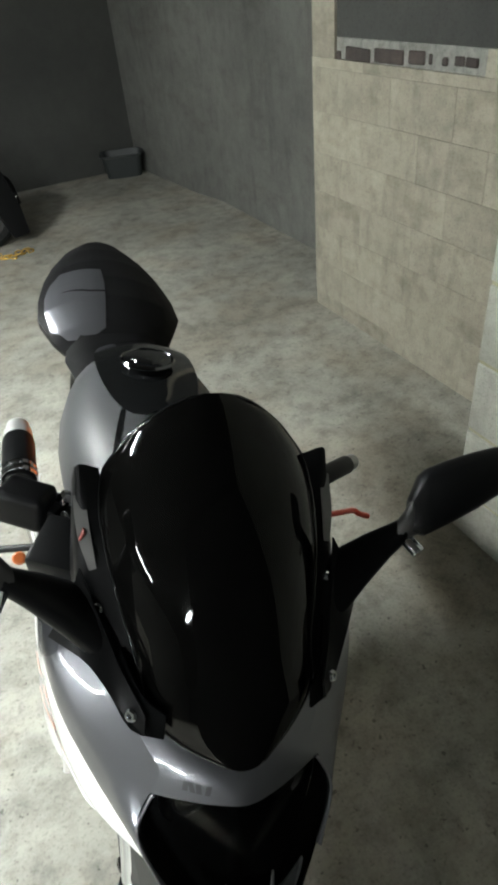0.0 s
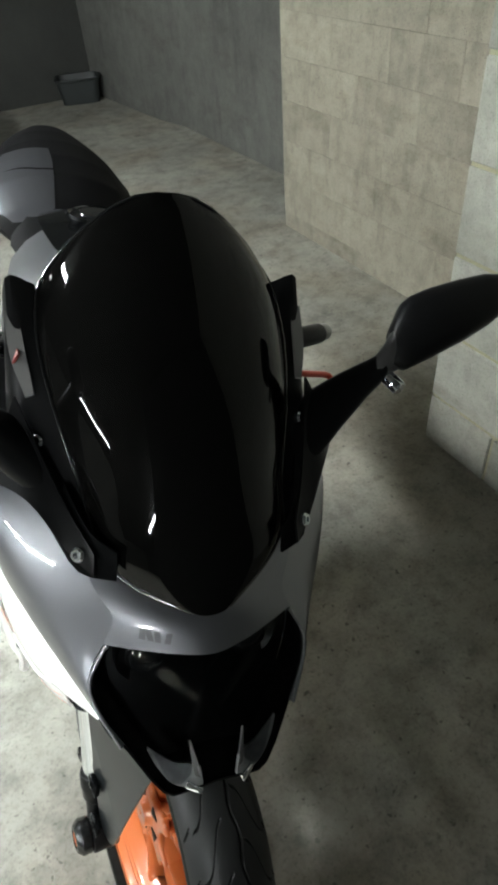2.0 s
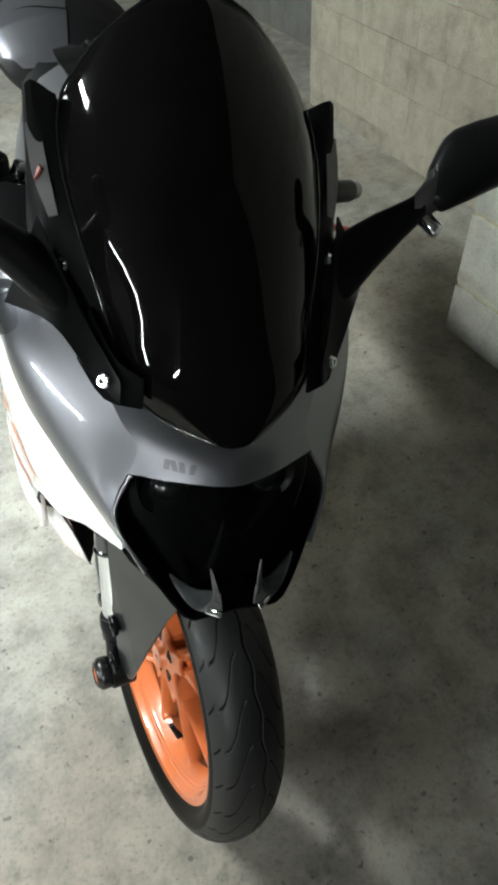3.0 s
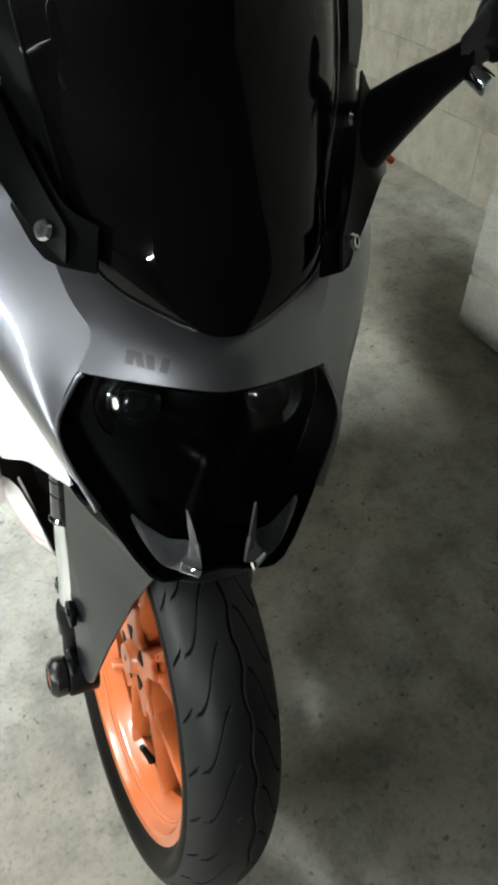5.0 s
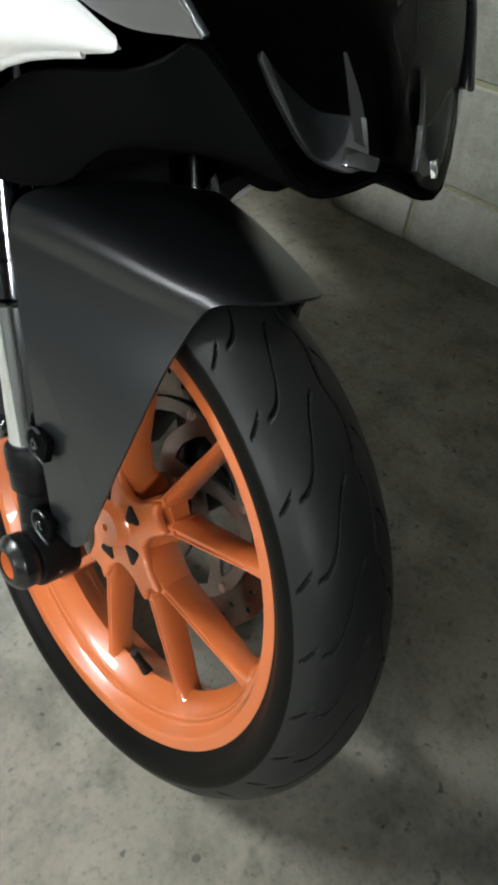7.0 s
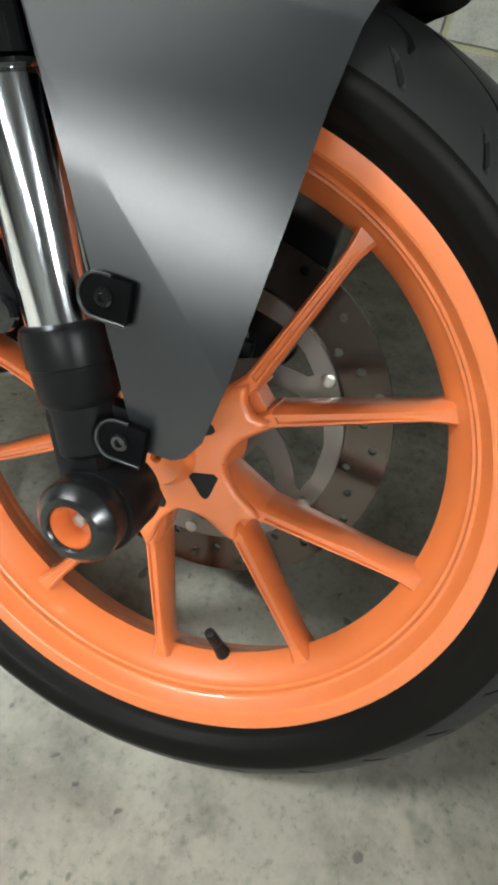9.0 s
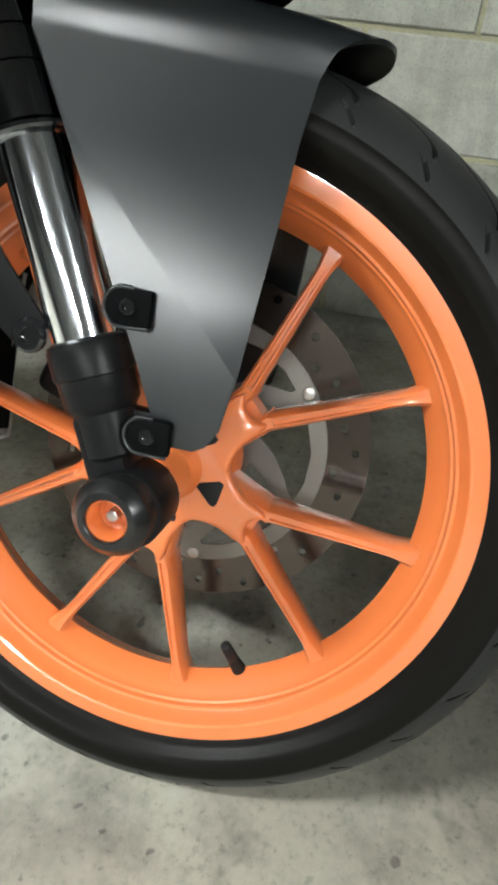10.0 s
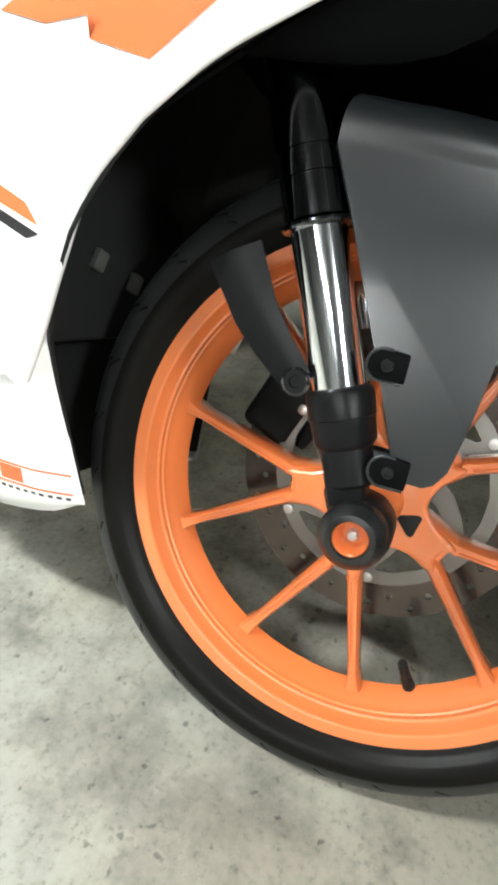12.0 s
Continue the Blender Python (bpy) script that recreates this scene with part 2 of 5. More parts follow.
def concrete(name, base, dark, rough=0.85, scale=1.0, spots=True, warm=None, relief=0.35, low=0.66, vary=0.0, streak=0.0):
    m, N, L, P = shader(name)
    big = noise_tex(N, L, 1.1 * scale, 5, 0.6)
    mid = noise_tex(N, L, 11 * scale, 9, 0.72)
    fine = noise_tex(N, L, 120 * scale, 4, 0.7)
    c1 = ramp(N, L, big, [(0.32, dark), (0.62, base)])
    c2 = ramp(N, L, mid, [(0.30, grey(low)), (0.55, grey(1.0)), (0.75, grey(1.10))])
    col = mix(N, L, 1.0, c1, c2, "MULTIPLY")
    c3 = ramp(N, L, fine, [(0.29, grey(0.57)), (0.45, grey(1.0)), (0.70, grey(1.10))])
    col = mix(N, L, 0.85, col, c3, "MULTIPLY")
    if spots:
        sp = noise_tex(N, L, 17 * scale, 3, 0.6)
        c4 = ramp(N, L, sp, [(0.25, grey(0.42)), (0.37, grey(1.0))])
        col = mix(N, L, 0.6, col, c4, "MULTIPLY")
        pit = noise_tex(N, L, 55 * scale, 2, 0.5)
        col = mix(N, L, 0.7, col, ramp(N, L, pit, [(0.27, grey(0.25)), (0.33, grey(1.0))]), "MULTIPLY")
        oil = noise_tex(N, L, 3.2 * scale, 5, 0.7)
        col = mix(N, L, 0.8, col, ramp(N, L, oil, [(0.34, grey(0.74)), (0.44, grey(1.0))]), "MULTIPLY")
    if warm:
        wn = noise_tex(N, L, 2.3 * scale, 3)
        col = mix(N, L, ramp(N, L, wn, [(0.45, grey(0)), (0.65, grey(0.6))]), col, warm, "MULTIPLY")
    if streak:
        run = noise_tex(N, L, 9 * scale, 4, 0.6, stretch=(1.0, 1.0, 0.22))
        col = mix(N, L, streak, col, ramp(N, L, run, [(0.30, grey(0.35)), (0.48, grey(1.0))]), "MULTIPLY")
        smear = noise_tex(N, L, 4 * scale, 4, 0.6, stretch=(1.0, 0.5, 1.6))
        col = mix(N, L, streak, col, ramp(N, L, smear, [(0.32, (0.50, 0.46, 0.40)), (0.46, grey(1.0))]), "MULTIPLY")
    if vary:
        info, tone = N.new("ShaderNodeObjectInfo"), N.new("ShaderNodeMapRange")
        tone.inputs[3].default_value, tone.inputs[4].default_value = 1 - vary, 1 + vary
        L.new(info.outputs["Random"], tone.inputs[0])
        col = mix(N, L, 1.0, col, tone.outputs[0], "MULTIPLY")
    L.new(col, P.inputs["Base Color"])
    P.inputs["Roughness"].default_value = rough
    bump(N, L, P, mix(N, L, 0.35, mid, fine), relief, 0.004)
    return m


FLOOR = concrete("concrete_floor", (0.372, 0.364, 0.316), (0.228, 0.221, 0.190), 0.66, warm=(0.92, 0.83, 0.74), low=0.52)
BLOCK = concrete("concrete_block", (0.36, 0.36, 0.315), (0.285, 0.285, 0.245), 0.9, 1.6, spots=False, low=0.78, vary=0.07, streak=0.30)
MORTAR = concrete("mortar", (0.35, 0.335, 0.225), (0.28, 0.265, 0.18), 0.95, 2.0, spots=False, low=0.86)
CREAM = concrete("cream_block", (0.305, 0.281, 0.221), (0.235, 0.215, 0.169), 0.9, 1.3, spots=False, low=0.74, vary=0.03, streak=0.34)
PALE_MORTAR = concrete("smeared_mortar", (0.25, 0.25, 0.225), (0.17, 0.17, 0.152), 0.95, 3.0, spots=False, low=0.6, streak=0.4)
RENDERED = concrete("cement_render", (0.140, 0.140, 0.127), (0.095, 0.095, 0.087), 0.9, 1.0, spots=False, low=0.78, streak=0.30)
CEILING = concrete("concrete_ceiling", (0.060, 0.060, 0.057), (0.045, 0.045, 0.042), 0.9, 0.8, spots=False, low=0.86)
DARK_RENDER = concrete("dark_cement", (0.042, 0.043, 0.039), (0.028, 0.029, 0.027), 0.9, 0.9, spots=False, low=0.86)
BRICK = concrete("broken_brick", (0.060, 0.047, 0.041), (0.036, 0.030, 0.027), 0.95, 3.0, spots=False)


def glow(name, colour, strength):
    m, N, L, P = shader(name)
    P.inputs["Emission Color"].default_value, P.inputs["Emission Strength"].default_value = (*colour, 1), strength
    P.inputs["Base Color"].default_value = (0.8, 0.8, 0.8, 1)
    return m


# ==== structure ====
def structure(name, bm, material, label):
    return tagged(linked(name, finish(bm, name, 30), material), label, kind="structure")


ground = structure("floor", span(-6.7, 2.6, -6.0, 6.6, -0.2, 0.0), FLOOR, "worn grey concrete garage floor with dark oil spots")
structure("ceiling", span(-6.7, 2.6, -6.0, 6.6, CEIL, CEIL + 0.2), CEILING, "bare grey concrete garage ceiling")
near = structure("wall_near", span(WALL_X + 0.006, CREAM_X, -6.0, 0.687, 0.0, CEIL), MORTAR, "grey concrete block wall with yellowish raked mortar joints")
wall_c = span(CREAM_X + 0.003, CREAM_X + 0.33, 0.690, 2.371, 0.0, 1.165)
join(wall_c, span(CREAM_X + 0.003, CREAM_X + 0.33, 2.20, 2.371, 1.165, CEIL))
join(wall_c, span(CREAM_X + 0.003, CREAM_X + 0.33, 0.690, 1.335, 1.165, 1.243))
cream = structure("wall_cream", wall_c, CREAM, "cream concrete block wall under a band of broken bricks")
band = span(CREAM_X + 0.012, CREAM_X + 0.32, 1.335, 2.20, 1.150, 1.243, 0.004, 1)
linked("mortar_band", finish(band, "mortar_band", 30), PALE_MORTAR, cream, "rough grey mortar band with broken bricks")
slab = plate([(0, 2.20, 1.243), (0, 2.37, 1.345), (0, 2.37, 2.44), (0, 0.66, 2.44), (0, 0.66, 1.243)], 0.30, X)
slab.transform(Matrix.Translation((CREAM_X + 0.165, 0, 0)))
linked("upper_slab", finish(slab, "upper_slab", 30), DARK_RENDER, cream, "dark concrete slab above the block wall")
grey_plan = plate([(2.12, 2.374, 0), (2.6, 2.374, 0), (2.6, 5.998, 0), (1.925, 5.998, 0), (2.03, 4.75, 0), (2.10, 4.40, 0)], CEIL, (0, 0, 1))
grey_plan.transform(Matrix.Translation((0, 0, CEIL / 2)))
structure("wall_grey", grey_plan, RENDERED, "grey cement rendered garage wall with stains")
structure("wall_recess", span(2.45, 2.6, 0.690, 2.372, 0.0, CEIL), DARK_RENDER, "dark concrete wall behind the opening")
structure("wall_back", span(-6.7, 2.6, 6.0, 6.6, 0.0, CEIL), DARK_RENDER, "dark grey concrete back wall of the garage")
structure("wall_left", span(-6.7, -6.5, -6.0, 6.0, 0.0, CEIL), RENDERED, "grey concrete side wall of the garage")
# unseen wall, placed to shade the front floor and darken reflections
structure("wall_stub", span(-0.74, 1.170, -1.40, -1.0, 0.0, CEIL, 0.012), DARK_RENDER, "unseen dark concrete wall added to shade the front floor")
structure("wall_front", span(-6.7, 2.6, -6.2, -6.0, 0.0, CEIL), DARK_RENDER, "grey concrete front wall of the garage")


# ==== lamps of the garage ====
def strip_lamp(x, y, z, length, turn, power, wide=0.13):
    root = new("strip_light")
    root.matrix_basis = pose(x, y, z, 0, 0, turn)
    tagged(root, "white fluorescent strip light on the concrete ceiling", "ceiling light", "strip lights")
    part("housing", box(length, wide + 0.03, 0.03, pose(0, 0, 0.045), 0.006), WHITE, root)
    rings = [[(u, wide / 2 * math.cos(math.pi * k / 10), 0.029 - 0.045 * math.sin(math.pi * k / 10)) for k in range(11)] for u in (-length / 2 + 0.03, length / 2 - 0.03)]
    part("diffuser", loft(rings), glow("diffuser_glow", (0.95, 0.985, 0.945), power * 0.57), root, "glowing white diffuser")
    return root


strip_lamp(-2.00, -2.78, CEIL - 0.06, 2.1, 16, 450, 0.15)
strip_lamp(-1.32, 1.88, CEIL - 0.06, 1.2, 84, 450)
strip_lamp(-4.35, -0.10, CEIL - 0.06, 2.0, 88, 265)
strip_lamp(-2.30, 4.60, CEIL - 0.06, 1.2, 90, 25)


# ==== motorcycle ====
bike = new("motorcycle")
bike.matrix_basis = Matrix.Translation((-0.0684, 0.0380, -0.0024)) @ Matrix.Rotation(radians(-10), 4, "Z") @ Matrix.Rotation(radians(13), 4, "Y")
tagged(bike, "white and grey sport motorcycle with orange wheels on its side stand", "motorcycle")
WC = Vector((0, 0, 0.293))


def tyre_mesh(width, R, bead, n=240, grooves=True):
    """A tyre round the x axis with a grooved tread."""
    hw = width / 2
    prof = [(-0.040, bead - 0.006), (-0.0450, bead + 0.000), (-0.0480, bead + 0.004), (-0.0490, bead + 0.0065), (-0.0500, bead + 0.010), (-hw * 0.955, bead + 0.015), (-hw * 0.975, bead + 0.020), (-hw * 0.990, bead + 0.025), (-hw, bead + 0.030)]
    prof = [(x + max(0.0, 0.004 - 0.27 * max(0, r - bead - 0.006)), R - 0.039 - (R - 0.039 - r) * 0.84) for x, r in prof]
    crown = [(-hw + 0.0005, R - 0.0385)]
    for k in range(1, 169):
        a = -1 + k / 84
        crown.append((hw * 0.995 * math.sin(a * 1.26) / math.sin(1.26), R - 0.038 * (1 - math.cos(a * 1.26)) / (1 - math.cos(1.26))))
    prof = prof + crown[:-1] + [(hw - 0.0005, R - 0.0385)] + [(-x, r) for x, r in reversed(prof)]
    px, pr = np.array([p[0] for p in prof]), np.array([p[1] for p in prof])
    S, RR = np.broadcast_to(px / hw, (n, len(px))), np.broadcast_to(pr, (n, len(px))).copy()
    th = np.arange(n) * 2 * np.pi / n
    if grooves:
        # thirty tread blocks; the lines of the mesh run along the slanting grooves
        pitch, near = 2 * np.pi / 30, (-0.060, -0.040, -0.026, 0.0, 0.026, 0.040, 0.060)
        lines = sorted({round((c + e) % 1, 4) for c in (0.0, 0.22, 0.5, 0.72) for e in near} | {0.14, 0.33, 0.38, 0.43, 0.64, 0.83, 0.88, 0.93})
        th = np.array([(p + q) * pitch for p in range(30) for q in lines])
        n = len(th)
        S, RR = np.broadcast_to(px / hw, (n, len(px))), np.broadcast_to(pr, (n, len(px))).copy()
    slant = np.abs(S)
    TH = th[:, None] + (0.025 * np.sin(np.clip((slant - 0.18) / 0.58, 0, 1) * 2 * np.pi) - 0.40 * slant if grooves else 0 * S)
    if grooves:
        depth = np.zeros_like(RR)
        for lo, hi, off, ease in ((0.18, 0.78, 0.0, 0.10), (0.80, 0.94, 0.22, 0.03)):
            d = np.abs((th[:, None] - (off + 0.5 * (S > 0)) * pitch + pitch / 2) % pitch - pitch / 2) / pitch
            run = np.clip((slant - lo) / ease, 0, 1) * np.clip((hi - slant) / ease, 0, 1)
            depth = np.maximum(depth, np.clip((0.040 - d) / 0.014, 0, 1) * run)
        wave = 0.08 + 0.04 * np.sin(TH * 30)
        depth = np.maximum(depth, 0.8 * np.clip(1.6 - np.abs(S - wave) * hw / 0.0012, 0, 1))
        depth = np.where(RR > R - 0.036, depth, 0)
        RR -= depth * 0.0038
    co = np.stack([np.broadcast_to(px, TH.shape), RR * np.sin(TH), RR * np.cos(TH)], -1).reshape(-1, 3)
    k = len(prof)
    i, j = np.meshgrid(np.arange(n), np.arange(k - 1), indexing="ij")
    a, b = i * k + j, ((i + 1) % n) * k + j
    faces = np.stack([a, a + 1, b + 1, b], -1).reshape(-1, 4)
    me = bpy.data.meshes.new("tyre")
    me.from_pydata(co.tolist(), [], faces.tolist())
    me.polygons.foreach_set("use_smooth", [True] * len(me.polygons))
    wall = (np.abs(px[:-1] + px[1:]) / 2 > hw * 0.972) | (pr[:-1] < R - 0.0355)
    me.materials.append(TYRE_RUBBER)
    me.materials.append(TYRE_WALL)
    me.materials.append(GROOVE_RUBBER)
    slot = np.tile(wall.astype(int), (n, 1))
    if grooves:
        mean = (depth + np.roll(depth, -1, 0))
        slot[(mean[:, :-1] + mean[:, 1:]) / 4 > 0.40] = 2
    me.polygons.foreach_set("material_index", slot.reshape(-1).tolist())
    return me


def rim_profile(hw):
    half = [(hw - 0.004, 0.225), (hw + 0.001, 0.2345), (hw + 0.004, 0.2357), (hw + 0.0062, 0.2340), (hw + 0.0066, 0.2290), (hw + 0.0058, 0.2190), (hw + 0.0048, 0.2172), (hw + 0.0025, 0.2158),
            (hw - 0.0050, 0.2122), (hw - 0.0064, 0.2110), (hw - 0.0072, 0.2090), (hw - 0.0105, 0.2078), (hw - 0.0118, 0.2060), (hw - 0.0150, 0.2046), (hw - 0.0180, 0.2022), (hw - 0.0260, 0.1970), (hw - 0.0330, 0.1930)]
    inner = [(0.0, 0.1915)]
    well = [(-0.010, 0.206), (0.010, 0.206)]
    return half + inner + [(-x, r) for x, r in reversed(half)] + well


def spoke_leg(a0, r0, a1, r1, w0, w1, d0, d1, fillet=1.6):
    """One bar of a cast spoke in the wheel's plane (y ahead negative), from angle and radius a0, r0 to a1, r1."""
    def at(a, r):
        return Vector((0, -r * math.cos(a), r * math.sin(a)))
    p, q = at(a0, r0), at(a1, r1)
    rings = []
    steps = 12
    for k in range(steps + 1):
        t = k / steps
        c = p.lerp(q, t)
        d = (q - p).normalized()
        s = d.cross(X).normalized()
        flare = 1 + fillet * max(0, (t - 0.78) / 0.22) ** 2
        w, dep = (w0 + (w1 - w0) * t) * flare / 2, (d0 + (d1 - d0) * t) / 2
        ring = []
        dip = -1 + 0.14 * min(1.0, max(0.0, (0.86 - t) / 0.2))
        for ux, us in ((-1, -0.62), (-0.78, -1), (0.78, -1), (1, -0.62), (1, 0.62), (0.78, 1), (-0.78, 1), (-1, 0.62), (-1, 0.40), (dip, 0.24), (dip, -0.24), (-1, -0.40)):
            ring.append(c + X * ux * dep + s * us * w)
        rings.append(ring)
    return loft(rings)


def make_wheel(parent, centre, phase, hw, R, width, steer, name):
    m = Matrix.Translation(centre)
    rim = lathe(rim_profile(hw), (0, 0, 0), X, 128, closed=True)
    rim.transform(m)
    rim_ob = part(name, rim, ORANGE, parent, "orange painted cast wheel with five forked spokes", steer, 24)
    hub = lathe([(-0.036, 0.004), (-0.036, 0.020), (-0.031, 0.022), (-0.027, 0.024), (-0.020, 0.030), (-0.010, 0.043), (0.024, 0.047), (0.034, 0.036), (0.045, 0.034), (0.045, 0.004)], (0, 0, 0), X, 40, closed=True)
    hub.transform(m)
    star = []
    for k in range(5):
        for da, r in ((-33, 0.046), (-24, 0.050), (-16, 0.060), (-13, 0.074), (-10, 0.084), (-4, 0.074), (4, 0.074), (10, 0.084), (13, 0.074), (16, 0.060), (24, 0.050), (33, 0.046)):
            a = radians(phase + 72 * k + da)
            star.append(Vector((-0.0195, -r * math.cos(a), r * math.sin(a))) + centre)
    join(hub, plate(star, 0.011, X, 0.0035))
    part("hub", hub, ORANGE, rim_ob, "", steer, 50)
    for k in range(5):
        a = radians(phase + 72 * k)
        sp = spoke_leg(a, 0.030, a, 0.080, 0.030, 0.022, 0.026, 0.020, 0)
        for sgn in (-1, 1):
            join(sp, spoke_leg(a + sgn * radians(17), 0.036, a + sgn * radians(9.4), 0.086, 0.0135, 0.0125, 0.042, 0.035, 0))
            join(sp, spoke_leg(a + sgn * radians(9.2), 0.079, a + sgn * radians(17.7), 0.2040, 0.0128, 0.0086, 0.035, 0.026, 1.5))
        sp.transform(m)
        part("spoke", sp, ORANGE, rim_ob, "", steer, 40)
        # dark plate on the casting stands for the shade inside its pocket
        c = Vector((-0.0248, -0.037 * math.cos(a + 0.14), 0.037 * math.sin(a + 0.14))) + centre
        b = a - 0.8
        d, e = Vector((0, math.cos(b), -math.sin(b))), Vector((0, math.sin(b), math.cos(b)))
        part("spoke_pocket", plate([c - d * 0.012, c - d * 0.010 + e * 0.003, c + d * 0.005 + e * 0.011, c + d * 0.008 + e * 0.008, c + d * 0.008 - e * 0.008, c + d * 0.005 - e * 0.011, c - d * 0.010 - e * 0.003], 0.003, X, 0.0006), BLACK_RUBBER, rim_ob, "dark plate painted as the shaded casting pocket", steer)
    me = tyre_mesh(width, R, 0.222) if steer else tyre_mesh(width, R, 0.222, grooves=False)
    me.transform((STEER if steer else Matrix()) @ m)
    linked("tyre", me, None, rim_ob, "black road tyre with sweeping tread grooves")
    a = radians(-64.4)
    base = centre + Vector((0, -0.195 * math.cos(a), 0.195 * math.sin(a)))
    tip = centre + Vector((-0.016, -0.160 * math.cos(a), 0.160 * math.sin(a)))
    v = rod(base, base.lerp(tip, 0.55), 0.0065, 0.0048, 14)
    join(v, rod(base.lerp(tip, 0.5), tip, 0.0050, 0.0046, 14, 0.001))
    part("valve_stem", v, BLACK_RUBBER, rim_ob, "black rubber valve stem with cap", steer)
    return rim_ob


front = make_wheel(bike, WC, 46.5, 0.0365, 0.293, 0.113, True, "front_wheel")

# brake disc on the far side of the wheel
def disc_mesh(r0, r1, thick, holes, slots=()):
    """A flat ring round the x axis with round holes (radius, angle, size) and slots (outlines of radius and angle) cut right through it."""
    bm = bmesh.new()
    loops = []
    for cy, cz, r, n in [(0, 0, r1, 144), (0, 0, r0, 120)] + [(q * math.cos(a), q * math.sin(a), e, 10) for q, a, e in holes]:
        loops.append([bm.verts.new((-thick / 2, cy + r * math.cos(2 * math.pi * k / n), cz + r * math.sin(2 * math.pi * k / n))) for k in range(n)])
    for outline in slots:
        loops.append([bm.verts.new((-thick / 2, q * math.cos(a), q * math.sin(a))) for q, a in outline])
    edges = [bm.edges.new((l[k], l[(k + 1) % len(l)])) for l in loops for k in range(len(l))]
    bmesh.ops.triangle_fill(bm, edges=edges, use_beauty=True)
    inner = [f for f in bm.faces if any(all(v in h for v in f.verts) for h in map(set, loops[1:]))]
    bmesh.ops.delete(bm, geom=inner, context="FACES_ONLY")
    out = bmesh.ops.extrude_face_region(bm, geom=bm.faces[:])
    bmesh.ops.translate(bm, vec=(thick, 0, 0), verts=[g for g in out["geom"] if isinstance(g, bmesh.types.BMVert)])
    return bm


DX = 0.062
drill = []
for k in range(40):
    drill.append(((0.121, 0.131, 0.141, 0.128, 0.137)[k % 5], k * 2 * math.pi / 40, 0.0036))
disc = disc_mesh(0.112, 0.150, 0.0045, drill)
disc.transform(Matrix.Translation(WC + X * DX))
disc_ob = part("brake_disc", disc, DISC_STEEL, bike, "drilled steel brake disc", True, 30)
slots = []
for k in range(6):
    a = k * math.pi / 3 + 0.3
    slots.append([(0.049, a - 0.15), (0.058, a - 0.08), (0.072, a + 0.05), (0.086, a + 0.20), (0.0985, a + 0.34), (0.1000, a + 0.62), (0.1000, a + 0.90), (0.0985, a + 1.08), (0.094, a + 1.08), (0.082, a + 0.92), (0.068, a + 0.68), (0.057, a + 0.50), (0.049, a + 0.38), (0.047, a + 0.12)])
carrier = disc_mesh(0.026, 0.1135, 0.0045, [], slots)
carrier.transform(Matrix.Translation(WC + X * (DX - 0.0048)))
part("disc_carrier", carrier, CARRIER, disc_ob, "pale cast aluminium disc carrier with curved openings", True, 30)
for k in range(6):
    b = k * math.pi / 3 + 0.3 + 0.10
    p = WC + Vector((DX - 0.010, 0.1075 * math.cos(b), 0.1075 * math.sin(b)))
    part("carrier_rivet", rod(p, p + X * 0.011, 0.0055, n=12, bevel=0.001), STEEL, disc_ob, "", True)

